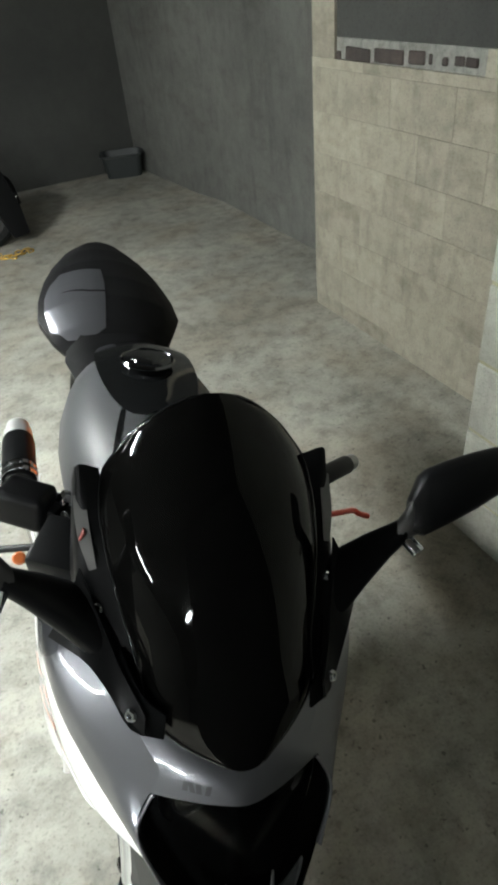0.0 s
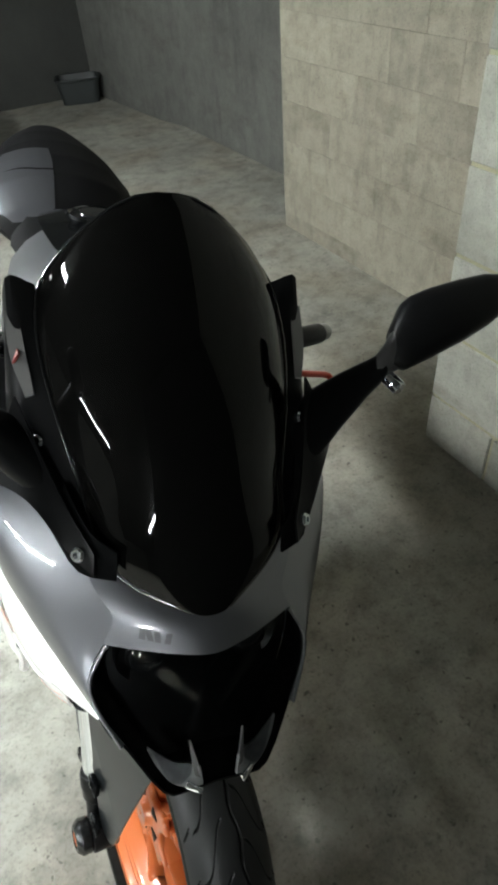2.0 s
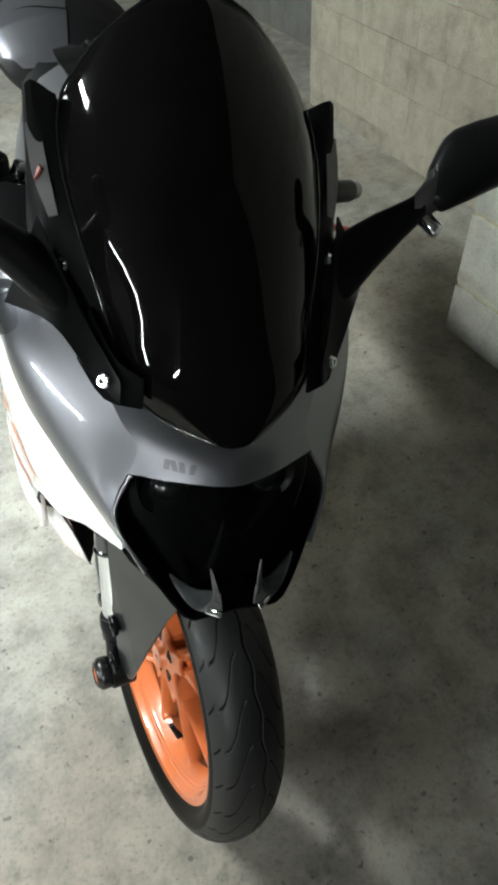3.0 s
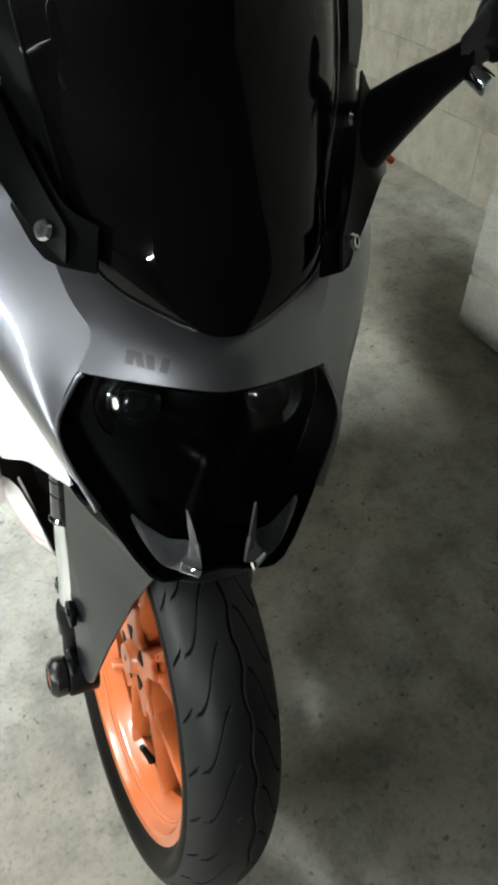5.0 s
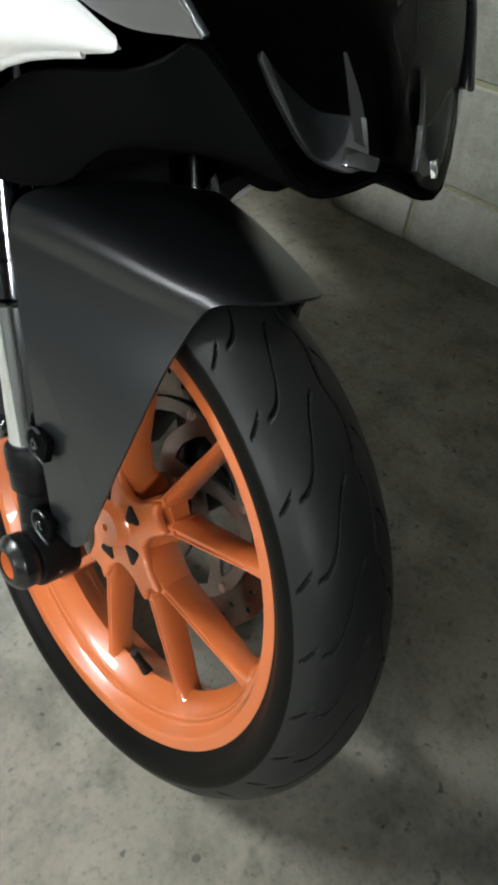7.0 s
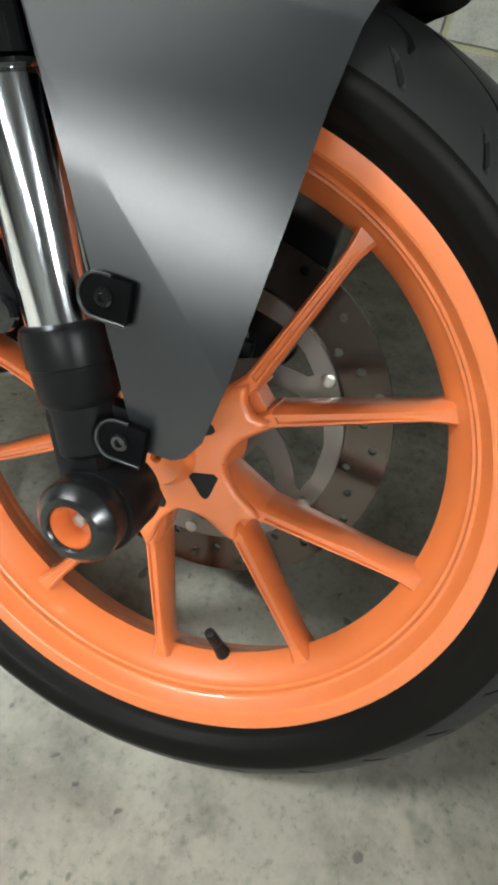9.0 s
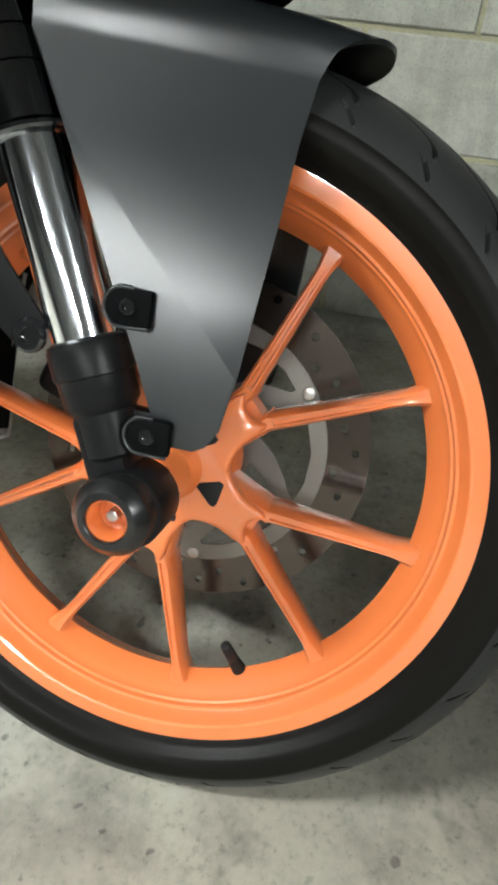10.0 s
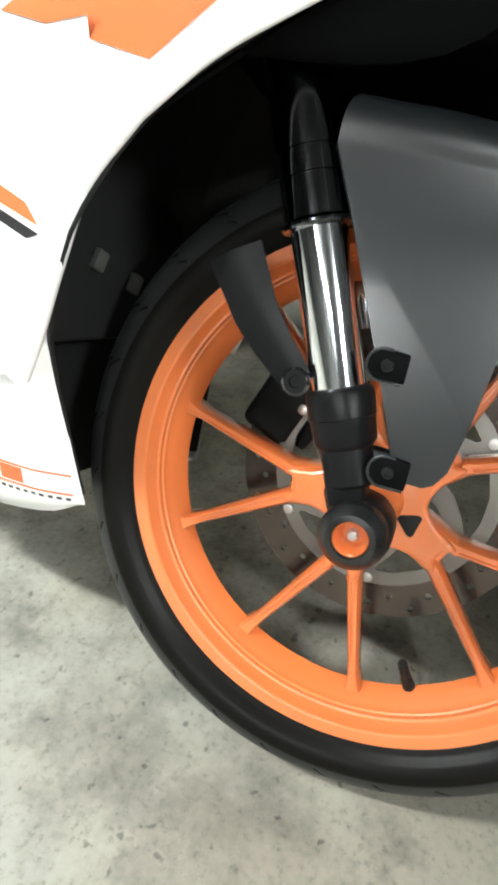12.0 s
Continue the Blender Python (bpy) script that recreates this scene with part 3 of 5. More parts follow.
# fork
FD = Vector((0, math.sin(RAKE), math.cos(RAKE)))
for sgn in (-1, 1):
    fx = 0.096 * sgn
    f0 = Vector((fx, 0.044, 0.383))
    tube_ob = part("fork_tube", rod(f0 - FD * 0.02, f0 + FD * 0.14, 0.0212, n=36), CHROME, bike, "polished steel fork tube", True)
    up = lathe([(0.0, 0.0215), (-0.0005, 0.0262), (0.001, 0.0276), (0.0032, 0.0276), (0.0045, 0.0262), (0.006, 0.0245), (0.033, 0.0240), (0.0335, 0.0228), (0.0352, 0.0228), (0.0357, 0.0240), (0.051, 0.0240), (0.0515, 0.0228), (0.0532, 0.0228), (0.0537, 0.0240), (0.34, 0.0240), (0.34, 0.01)], f0 + FD * 0.125, FD, 36, caps=True)
    part("fork_sleeve", up, BLACK_CHROME, tube_ob, "black upper fork sleeve with dust seal", True)
    lug = lathe([(-0.075, 0.018), (-0.072, 0.0205), (-0.045, 0.0205), (-0.040, 0.0243), (-0.022, 0.0250), (-0.021, 0.0262), (-0.004, 0.0264), (0.0, 0.0250), (0.002, 0.0215)], f0 + FD * 0.006, FD, 36, caps=True)
    join(lug, rod((fx - 0.019, 0.001, 0.290), (fx + 0.019, 0.001, 0.290), 0.027, n=36, bevel=0.003))
    join(lug, box(0.034, 0.030, 0.050, Matrix.Translation((fx, 0.022, 0.325)) @ Matrix.Rotation(-RAKE, 4, "X"), 0.006))
    join(lug, box(0.014, 0.050, 0.018, Matrix.Translation((fx - 0.004 * sgn, 0.010, 0.345)), 0.004))
    part("fork_foot", lug, BLACK_SATIN, tube_ob, "black cast fork foot", True)
    sl = lathe([(0, 0.012), (0, 0.0225), (0.004, 0.0255), (0.016, 0.0258), (0.0175, 0.0250), (0.0228, 0.0196), (0.0238, 0.0186), (0.0245, 0.0145), (0.0235, 0.0136), (0.010, 0.0130)], (fx + 0.018 * sgn, 0.002, 0.292), (sgn, 0, 0), 40, closed=True)
    slider = part("axle_slider", sl, SLIDER_BLACK, tube_ob, "black axle crash protector ring", True)
    bolt = lathe([(0.004, 0.0134), (0.0045, 0.0124), (0.002, 0.0116), (-0.010, 0.0106), (-0.012, 0.0080), (-0.012, 0.0030), (-0.015, 0.0030), (-0.015, 0.0128)], (fx + 0.036 * sgn, 0.002, 0.292), (sgn, 0, 0), 32, closed=True)
    part("axle_bolt", bolt, ORANGE, slider, "orange anodised axle bolt end", True)
    part("axle_stud", rod((fx + 0.022 * sgn, 0.002, 0.292), (fx + 0.0325 * sgn, 0.002, 0.292), 0.0042, n=6, bevel=0.0006), STEEL, slider, "bright hexagon axle stud", True)

# caliper on the left fork leg
cal = box(0.045, 0.060, 0.105, Matrix.Translation((0.076, 0.118, 0.345)) @ Matrix.Rotation(radians(20), 4, "X"), 0.010, 3)
join(cal, box(0.030, 0.020, 0.120, Matrix.Translation((0.092, 0.082, 0.345)) @ Matrix.Rotation(radians(20), 4, "X"), 0.005))
part("brake_caliper", cal, BLACK_SATIN, bike, "black brake caliper", True)

# mudguard
top = [
    [(0, -0.097, 0.597), (0.020, -0.095, 0.596), (0.040, -0.086, 0.592), (0.054, -0.068, 0.580), (0.0580, -0.0600, 0.5610)],
    [(0, -0.050, 0.604), (0.032, -0.047, 0.600), (0.056, -0.040, 0.593), (0.0692, -0.028, 0.579), (0.0708, -0.0218, 0.5593)],
    [(0, 0.015, 0.606), (0.040, 0.018, 0.601), (0.076, 0.026, 0.594), (0.0905, 0.037, 0.578), (0.0920, 0.0420, 0.5564)],
    [(0, 0.085, 0.602), (0.050, 0.087, 0.597), (0.092, 0.090, 0.591), (0.1075, 0.093, 0.577), (0.1090, 0.0930, 0.5540)],
]
g = sheet(whole(top), 4, 4, 0)
rim_line = curve_pts([r[-1] for r in top], 4)
facets = []
for sgn in (-1, 1):
    flank, facet = [rim_line], [[rim_line[-1]] * 3]
    for a, b, c in (((0.071, -0.058, 0.525), (0.109, 0.067, 0.508), (0.1100, 0.068, 0.507)),
                    ((0.081, -0.057, 0.480), (0.105, 0.025, 0.464), (0.1090, 0.047, 0.464)),
                    ((0.0895, -0.055, 0.435), (0.1000, -0.015, 0.424), (0.1095, 0.027, 0.424)),
                    ((0.0955, -0.0525, 0.388), (0.0962, -0.051, 0.386), (0.1080, 0.008, 0.385)),
                    ((0.0985, -0.048, 0.352), (0.0992, -0.046, 0.350), (0.1055, -0.008, 0.348)),
                    ((0.1000, -0.041, 0.340), (0.1015, -0.034, 0.336), (0.1040, -0.014, 0.336))):
        flank.append([Vector(a).lerp(Vector(b), (p.y + 0.060) / 0.153) for p in rim_line])
        facet.append([Vector(b), Vector(b).lerp(Vector(c), 0.5), Vector(c)])
    join(g, sheet([[(p[0] * sgn, p[1], p[2]) for p in r] for r in flank], 1, 1, 0))
    facets.append(sheet([[(p[0] * sgn, p[1], p[2]) for p in r] for r in facet], 1, 1, 0.003))
bmesh.ops.remove_doubles(g, verts=g.verts, dist=0.0006)
bmesh.ops.recalc_face_normals(g, faces=g.faces)
bmesh.ops.solidify(g, geom=g.faces[:], thickness=0.003)
for f in facets:
    join(g, f)
guard_ob = part("mudguard", g, FENDER_GREY, bike, "charcoal plastic front mudguard with flat side plates", True, 32)
for y, z in ((0.015, 0.417), (-0.008, 0.343)):
    # flat black plate in place of a recess, its shade in the colour
    outline = [(y - 0.0135, z + 0.0110), (y - 0.0145, z - 0.0105)] + [(y + 0.0030 + 0.0120 * math.cos(b), z - 0.0005 + 0.0118 * math.sin(b)) for b in [radians(-80 + 20 * k) for k in range(9)]]
    tab = plate([(-0.1115, p, q) for p, q in outline], 0.007, X, 0.0015)
    tab_ob = part("bolt_tab", tab, SHADED_BLACK, guard_ob, "black plate painted as a shaded bolt pocket", True)
    part("pocket_rim", tube([(-0.1150, p, q) for p, q in [(y - 0.0135, z - 0.0110)] + outline[2:] + [(y - 0.002, z + 0.0114)]], 0.0011, 8, 2), FENDER_GREY, tab_ob, "rounded charcoal rim", True, 60)
    part("bolt", lathe([(0, 0.0052), (0.003, 0.0052), (0.0042, 0.0042), (0.0042, 0.0026), (0.002, 0.0024)], (-0.1140, y, z), (-1, 0, 0), 16, caps=True), BLACK_GLOSS, guard_ob, "dark steel bolt", True)
stay = sheet([[(-0.099, 0.171, 0.455), (-0.103, 0.152, 0.434), (-0.106, 0.130, 0.410), (-0.108, 0.086, 0.377)],
              [(-0.102, 0.154, 0.468), (-0.106, 0.136, 0.447), (-0.108, 0.115, 0.422), (-0.109, 0.077, 0.386)],
              [(-0.099, 0.134, 0.480), (-0.103, 0.120, 0.458), (-0.106, 0.103, 0.432), (-0.108, 0.066, 0.393)]], 4, 2, 0.004)
part("rear_stay", stay, BLACK_SATIN, guard_ob, "charcoal plastic stay behind the fork", True)
part("bolt", lathe([(0, 0.011), (0.004, 0.011), (0.0055, 0.009), (0.0055, 0.005), (0.003, 0.0045)], (-0.110, 0.0765, 0.387), (-1, 0, 0), 20, caps=True), BLACK_GLOSS, guard_ob, "dark steel stay bolt", True)

# nose cowl
centre = [
    [(0, -0.088, 0.828), (0.035, -0.079, 0.8265), (0.070, -0.063, 0.823), (0.101, -0.046, 0.819)],
    [(0, -0.066, 0.852), (0.036, -0.060, 0.851), (0.066, -0.049, 0.848), (0.090, -0.036, 0.845)],
    [(0, -0.030, 0.872), (0.045, -0.022, 0.873), (0.078, -0.016, 0.870), (0.104, -0.012, 0.864)],
    [(0, 0.030, 0.900), (0.055, 0.038, 0.905), (0.095, 0.042, 0.910), (0.125, 0.045, 0.908)],
    [(0, 0.080, 0.915), (0.060, 0.090, 0.925), (0.110, 0.105, 0.935), (0.150, 0.115, 0.932)],
]
flank = [
    [(0.101, -0.046, 0.819), (0.112, -0.052, 0.798), (0.119, -0.068, 0.778), (0.108, -0.090, 0.757), (0.092, -0.110, 0.737)],
    [(0.090, -0.036, 0.845), (0.118, -0.034, 0.816), (0.127, -0.052, 0.786), (0.114, -0.076, 0.756), (0.097, -0.097, 0.734)],
    [(0.104, -0.012, 0.864), (0.140, 0.000, 0.838), (0.146, -0.018, 0.797), (0.128, -0.045, 0.760), (0.109, -0.060, 0.729)],
    [(0.125, 0.045, 0.908), (0.176, 0.060, 0.868), (0.173, 0.030, 0.820), (0.150, 0.000, 0.780), (0.127, -0.006, 0.740)],
    [(0.150, 0.115, 0.932), (0.200, 0.130, 0.892), (0.196, 0.090, 0.842), (0.176, 0.066, 0.802), (0.160, 0.078, 0.767)],
    [(0.165, 0.200, 0.942), (0.205, 0.220, 0.905), (0.208, 0.200, 0.868), (0.200, 0.180, 0.836), (0.187, 0.165, 0.803)],
]
cowl = join(sheet(whole(centre), 4, 4, 0.003), mirrored(sheet(flank, 4, 4, 0.003)))
cowl_ob = part("nose_cowl", cowl, COWL_GREY, bike, "glossy gunmetal grey nose cowl", smooth=40)

# headlight
lamp_edge = [(0, -0.086, 0.823), (0.050, -0.070, 0.821), (0.099, -0.047, 0.815), (0.115, -0.068, 0.779), (0.091, -0.107, 0.738), (0.055, -0.146, 0.697), (0.035, -0.150, 0.694), (0.018, -0.152, 0.702), (0.0, -0.152, 0.705)]


def lamp_net(back, grow):
    rows = []
    for s in (1.0, 0.72, 0.40, 0.0):
        row = []
        for x, y, z in lamp_edge:
            cx, cy, cz = 0.0, -0.104, 0.765
            row.append((cx + (x - cx) * s * grow, cy + (y - cy) * s + back - 0.010 * (1 - s * s), cz + (z - cz) * s * grow))
        rows.append(row)
    return rows


lamp = part("headlight", sheet(whole(lamp_net(0.040, 0.97)), 3, 3, 0.004), LAMP_BLACK, bike, "black headlight unit with twin projector lenses", smooth=30)
part("lamp_cover", sheet(whole(lamp_net(-0.002, 0.985)), 3, 3, 0.0), CLEAR, lamp, "clear headlight cover")
skirt = sheet([whole([[(x * 0.99, y + b, 0.765 + (z - 0.765) * 0.985) for x, y, z in lamp_edge]])[0] for b in (0.001, 0.022, 0.042)], 3, 2, 0.0)
part("lamp_skirt", skirt, LAMP_BLACK, lamp, "black rim round the lamp unit")
for sgn in (-1, 1):
    c = Vector((0.054 * sgn, -0.043, 0.786))
    fwd = Vector((0.0, -0.93, 0.25)).normalized()
    pr = lathe([(-0.030, 0.034), (0.004, 0.035), (0.006, 0.0345), (0.006, 0.0335), (0.0, 0.0325)], c, fwd, 40, caps=True)
    proj = part("projector", pr, LAMP_BLACK, lamp, "black projector bowl")
    part("bezel", lathe([(0.0055, 0.0330), (0.001, 0.0300), (0.0, 0.0260), (0.003, 0.0230), (0.0005, 0.0228)], c, fwd, 48, closed=True), BOWL_STEEL, proj, "dark metal bowl round the lens")
    ln = lathe([(0.002, 0.0228), (0.009, 0.0215), (0.014, 0.017), (0.017, 0.010), (0.0182, 0.004), (0.0184, 0.0006)], c, fwd, 40, caps=True)
    part("lens", ln, LENS, proj, "domed glass projector lens")
    drl = sheet([[(0.069 * sgn, -0.120, 0.736), (0.062 * sgn, -0.131, 0.722), (0.048 * sgn, -0.145, 0.706), (0.030 * sgn, -0.152, 0.702), (0.018 * sgn, -0.154, 0.705)],
                 [(0.0685 * sgn, -0.119, 0.737), (0.060 * sgn, -0.128, 0.726), (0.045 * sgn, -0.139, 0.714), (0.030 * sgn, -0.145, 0.712), (0.0195 * sgn, -0.150, 0.714)],
                 [(0.068 * sgn, -0.118, 0.738), (0.058 * sgn, -0.124, 0.730), (0.043 * sgn, -0.133, 0.722), (0.030 * sgn, -0.137, 0.722), (0.0215 * sgn, -0.145, 0.724)]], 4, 4, 0.003)
    part("running_light", drl, LAMP_SILVER, lamp, "silvery running light reflector")
    fin = sheet([[(0.0190 * sgn, -0.151, 0.712), (0.0230 * sgn, -0.140, 0.730), (0.0280 * sgn, -0.127, 0.745)],
                 [(0.0260 * sgn, -0.147, 0.714), (0.0280 * sgn, -0.137, 0.730), (0.0290 * sgn, -0.126, 0.745)]], 3, 2, 0.002)
    part("reflector_fin", fin, DARK_STEEL, lamp, "silvery reflector fin")
    # chrome facet, tilted so that the front ceiling lamp glints in it
    nrm = Vector((0.51 * sgn, -0.71, 0.49)).normalized()
    u = nrm.cross(Vector((0, 0, 1))).normalized()
    v, c = nrm.cross(u), Vector((0.028 * sgn, -0.1560, 0.7085))
    part("light_bar", plate([c + u * p + v * q for p, q in ((-0.0085, -0.0030), (0.0085, -0.0042), (0.0085, 0.0042), (-0.0085, 0.0030))], 0.003, nrm, 0.0005), CHROME, lamp, "small chrome facet turned to catch a lamp glint")
    trim = tube([(0.097 * sgn, -0.0495, 0.8190), (0.1025 * sgn, -0.051, 0.8130), (0.1175 * sgn, -0.070, 0.779), (0.0935 * sgn, -0.112, 0.738)], 0.0021, 8, 4)
    part("lamp_trim", trim, COWL_GREY, lamp, "grey painted rim round the headlight", smooth=60)

# chin under the headlight and dark inner panels
chin = [
    [(0, -0.152, 0.702), (0.030, -0.150, 0.692), (0.055, -0.146, 0.696), (0.088, -0.107, 0.733), (0.098, -0.090, 0.724)],
    [(0, -0.118, 0.694), (0.035, -0.115, 0.688), (0.060, -0.108, 0.690), (0.085, -0.085, 0.695), (0.103, -0.066, 0.712)],
    [(0, -0.060, 0.692), (0.040, -0.056, 0.686), (0.074, -0.040, 0.674), (0.092, -0.022, 0.666), (0.117, 0.005, 0.690)],
    [(0, -0.005, 0.662), (0.045, 0.000, 0.652), (0.085, 0.018, 0.634), (0.101, 0.030, 0.624), (0.133, 0.050, 0.655)],
    [(0, 0.120, 0.645), (0.060, 0.120, 0.640), (0.112, 0.115, 0.612), (0.128, 0.113, 0.602), (0.149, 0.112, 0.615)],
    [(0, 0.300, 0.680), (0.060, 0.300, 0.660), (0.120, 0.290, 0.640), (0.146, 0.250, 0.600), (0.157, 0.192, 0.552)],
]
part("chin_panel", sheet(whole(chin), 3, 3, 0.003), SHADED_BLACK, bike, "black plastic panel under the headlight")

# windscreen
rows = []
for v, w, yc, zc, ye, ze in ((0.0, 0.020, -0.068, 0.862, -0.062, 0.864), (0.06, 0.068, -0.050, 0.888, -0.028, 0.874), (0.14, 0.096, -0.032, 0.918, 0.002, 0.896), (0.28, 0.104, 0.004, 0.968, 0.040, 0.930), (0.45, 0.120, 0.052, 1.030, 0.090, 0.985), (0.62, 0.131, 0.102, 1.085, 0.148, 1.035), (0.76, 0.128, 0.146, 1.127, 0.190, 1.075), (0.86, 0.108, 0.172, 1.150, 0.203, 1.105), (0.94, 0.078, 0.190, 1.166, 0.206, 1.138), (1.0, 0.030, 0.202, 1.175, 0.204, 1.170)):
    row, swell = [], 0.010 * math.sin(math.pi * v)
    for k in range(-6, 7):
        u = k / 6
        x = w * math.sin(u * 1.15) / math.sin(1.15)
        q = (1 - math.cos(u * 1.15)) / (1 - math.cos(1.15))
        row.append((x, yc - swell + (ye - yc + swell) * q, zc + swell + (ze - zc - swell) * q))
    rows.append(row)
screen_ob = part("windscreen", sheet(rows, 2, 3, 0.003), SMOKE, bike, "dark smoked double bubble windscreen")
rim_pts = [r[0] for r in rows] + [r[-1] for r in reversed(rows)]
part("screen_edge", tube(rim_pts, 0.0021, 8, 3), BLACK_GLOSS, screen_ob, "rounded glossy screen edge", smooth=60)
dash_rows = [[(x * 0.9, y + 0.02, z - 0.022) for x, y, z in row] for row in rows[1:7]]
part("instrument_shroud", sheet(dash_rows, 2, 3, 0.003), BLACK_SATIN, bike, "black instrument shroud behind the screen")
for sgn in (-1, 1):
    side = sheet([[(0.099 * sgn, -0.014, 0.891), (0.104 * sgn, 0.036, 0.928), (0.121 * sgn, 0.100, 0.988), (0.128 * sgn, 0.205, 1.080)],
                  [(0.128 * sgn, 0.018, 0.898), (0.142 * sgn, 0.060, 0.925), (0.158 * sgn, 0.130, 0.985), (0.156 * sgn, 0.197, 1.090)],
                  [(0.124 * sgn, 0.045, 0.905), (0.150 * sgn, 0.090, 0.925), (0.166 * sgn, 0.150, 0.955), (0.160 * sgn, 0.215, 1.010)]], 4, 4, 0.003)
    sp = part("screen_mount", side, BLACK_SATIN, bike, "black screen side panel")
    tab = sheet([[(0.086 * sgn, -0.028, 0.888), (0.1185 * sgn, -0.010, 0.889), (0.1375 * sgn, 0.030, 0.907)],
                 [(0.084 * sgn, -0.020, 0.918), (0.1050 * sgn, 0.006, 0.923), (0.1220 * sgn, 0.052, 0.948)]], 3, 2, 0.003)
    part("screen_tab", tab, SHADED_BLACK, sp, "black tab holding the screen")
    base = sheet([[(0.196 * sgn, 0.100, 0.926), (0.157 * sgn, 0.044, 0.938), (0.1275 * sgn, 0.002, 0.908), (0.106 * sgn, -0.022, 0.892)],
                  [(0.176 * sgn, 0.104, 0.968), (0.149 * sgn, 0.058, 0.950), (0.1250 * sgn, 0.016, 0.924), (0.105 * sgn, -0.018, 0.902)],
                  [(0.158 * sgn, 0.128, 1.000), (0.140 * sgn, 0.076, 0.966), (0.1230 * sgn, 0.030, 0.937), (0.104 * sgn, -0.012, 0.912)]], 4, 3, 0.003)
    part("arm_base", base, BLACK_SATIN, sp, "black mirror foot panel", smooth=45)
    for c, r in (((0.1160 * sgn, -0.003, 0.9060), 0.0074), ((0.1400 * sgn, 0.096, 0.9660), 0.0074)):
        nrm = Vector((0.60 * sgn, -0.62, 0.45)).normalized()
        part("screen_bolt", lathe([(0.0, r), (0.004, r), (0.0065, r * 0.75), (0.0065, r * 0.42), (0.003, r * 0.4)], Vector(c), nrm, 20, caps=True), CHROME, sp, "bright button head screen bolt")
    part("side_strip", sheet([[(0.1400 * sgn, 0.118, 1.006), (0.1440 * sgn, 0.150, 1.036), (0.1470 * sgn, 0.182, 1.064)], [(0.1480 * sgn, 0.119, 1.003), (0.1580 * sgn, 0.149, 1.030), (0.1600 * sgn, 0.181, 1.062)]], 3, 2, 0.002), STRIP_GREY, sp, "pale grey inner strip")

# mirrors
for sgn in (-1, 1):
    def M(x, y, z):
        return Vector((x * sgn, y, z))
    arm = []
    wide = M(0.27, 0.81, 0.50).normalized()
    along = M(0.098, 0.020, 0.080).normalized()
    flat = along.cross(wide).normalized()
    for c, w, t in ((M(0.138, 0.082, 0.942), 0.052, 0.016), (M(0.160, 0.088, 0.962), 0.046, 0.016), (M(0.190, 0.094, 0.988), 0.034, 0.014), (M(0.220, 0.098, 1.012), 0.022, 0.012), (M(0.238, 0.100, 1.026), 0.017, 0.012), (M(0.246, 0.102, 1.040), 0.015, 0.012)):
        arm.append([c + wide * w * math.copysign(abs(math.cos(k * math.pi / 8)) ** 0.8, math.cos(k * math.pi / 8)) + flat * t * math.sin(k * math.pi / 8) for k in range(16)])
    arm_ob = part("mirror_arm", loft(arm), BLACK_SATIN, bike, "black mirror arm", smooth=50)
    head = []
    hw_dir = M(0.10, 0.62, 0.55).normalized()
    for c, w, t in ((M(0.243, 0.104, 1.046), 0.021, 0.010), (M(0.247, 0.105, 1.050), 0.026, 0.013), (M(0.258, 0.108, 1.058), 0.0385, 0.018), (M(0.266, 0.109, 1.063), 0.0405, 0.020), (M(0.290, 0.110, 1.073), 0.0400, 0.021), (M(0.325, 0.111, 1.086), 0.0365, 0.020), (M(0.358, 0.113, 1.098), 0.0310, 0.016), (M(0.376, 0.114, 1.104), 0.0250, 0.012), (M(0.384, 0.114, 1.107), 0.0180, 0.008), (M(0.386, 0.114, 1.108), 0.012, 0.005)):
        u = M(0.9, 0.05, 0.27).normalized().cross(hw_dir).normalized()
        head.append([c + hw_dir * w * math.copysign(abs(math.cos(a)) ** 0.45, math.cos(a)) + u * t * math.copysign(abs(math.sin(a)) ** 0.75, math.sin(a)) for a in [k * math.pi / 10 for k in range(20)]])
    part("mirror_housing", loft(head), BLACK_SATIN, arm_ob, "black angular mirror housing", smooth=40)
    neck = [[c + hw_dir * w * math.cos(k * math.pi / 8) + flat * t * math.sin(k * math.pi / 8) for k in range(16)] for c, w, t in ((M(0.232, 0.100, 1.024), 0.015, 0.013), (M(0.240, 0.101, 1.034), 0.017, 0.014), (M(0.249, 0.102, 1.047), 0.024, 0.0145), (M(0.254, 0.102, 1.052), 0.022, 0.010))]
    part("neck_cap", loft(neck), DARK_STEEL, arm_ob, "dull grey mirror neck", smooth=45)
    part("pivot_bolt", rod(M(0.239, 0.090, 1.018), M(0.248, 0.070, 1.012), 0.0092, n=20, bevel=0.003), CHROME, arm_ob, "chrome mirror pivot bolt")

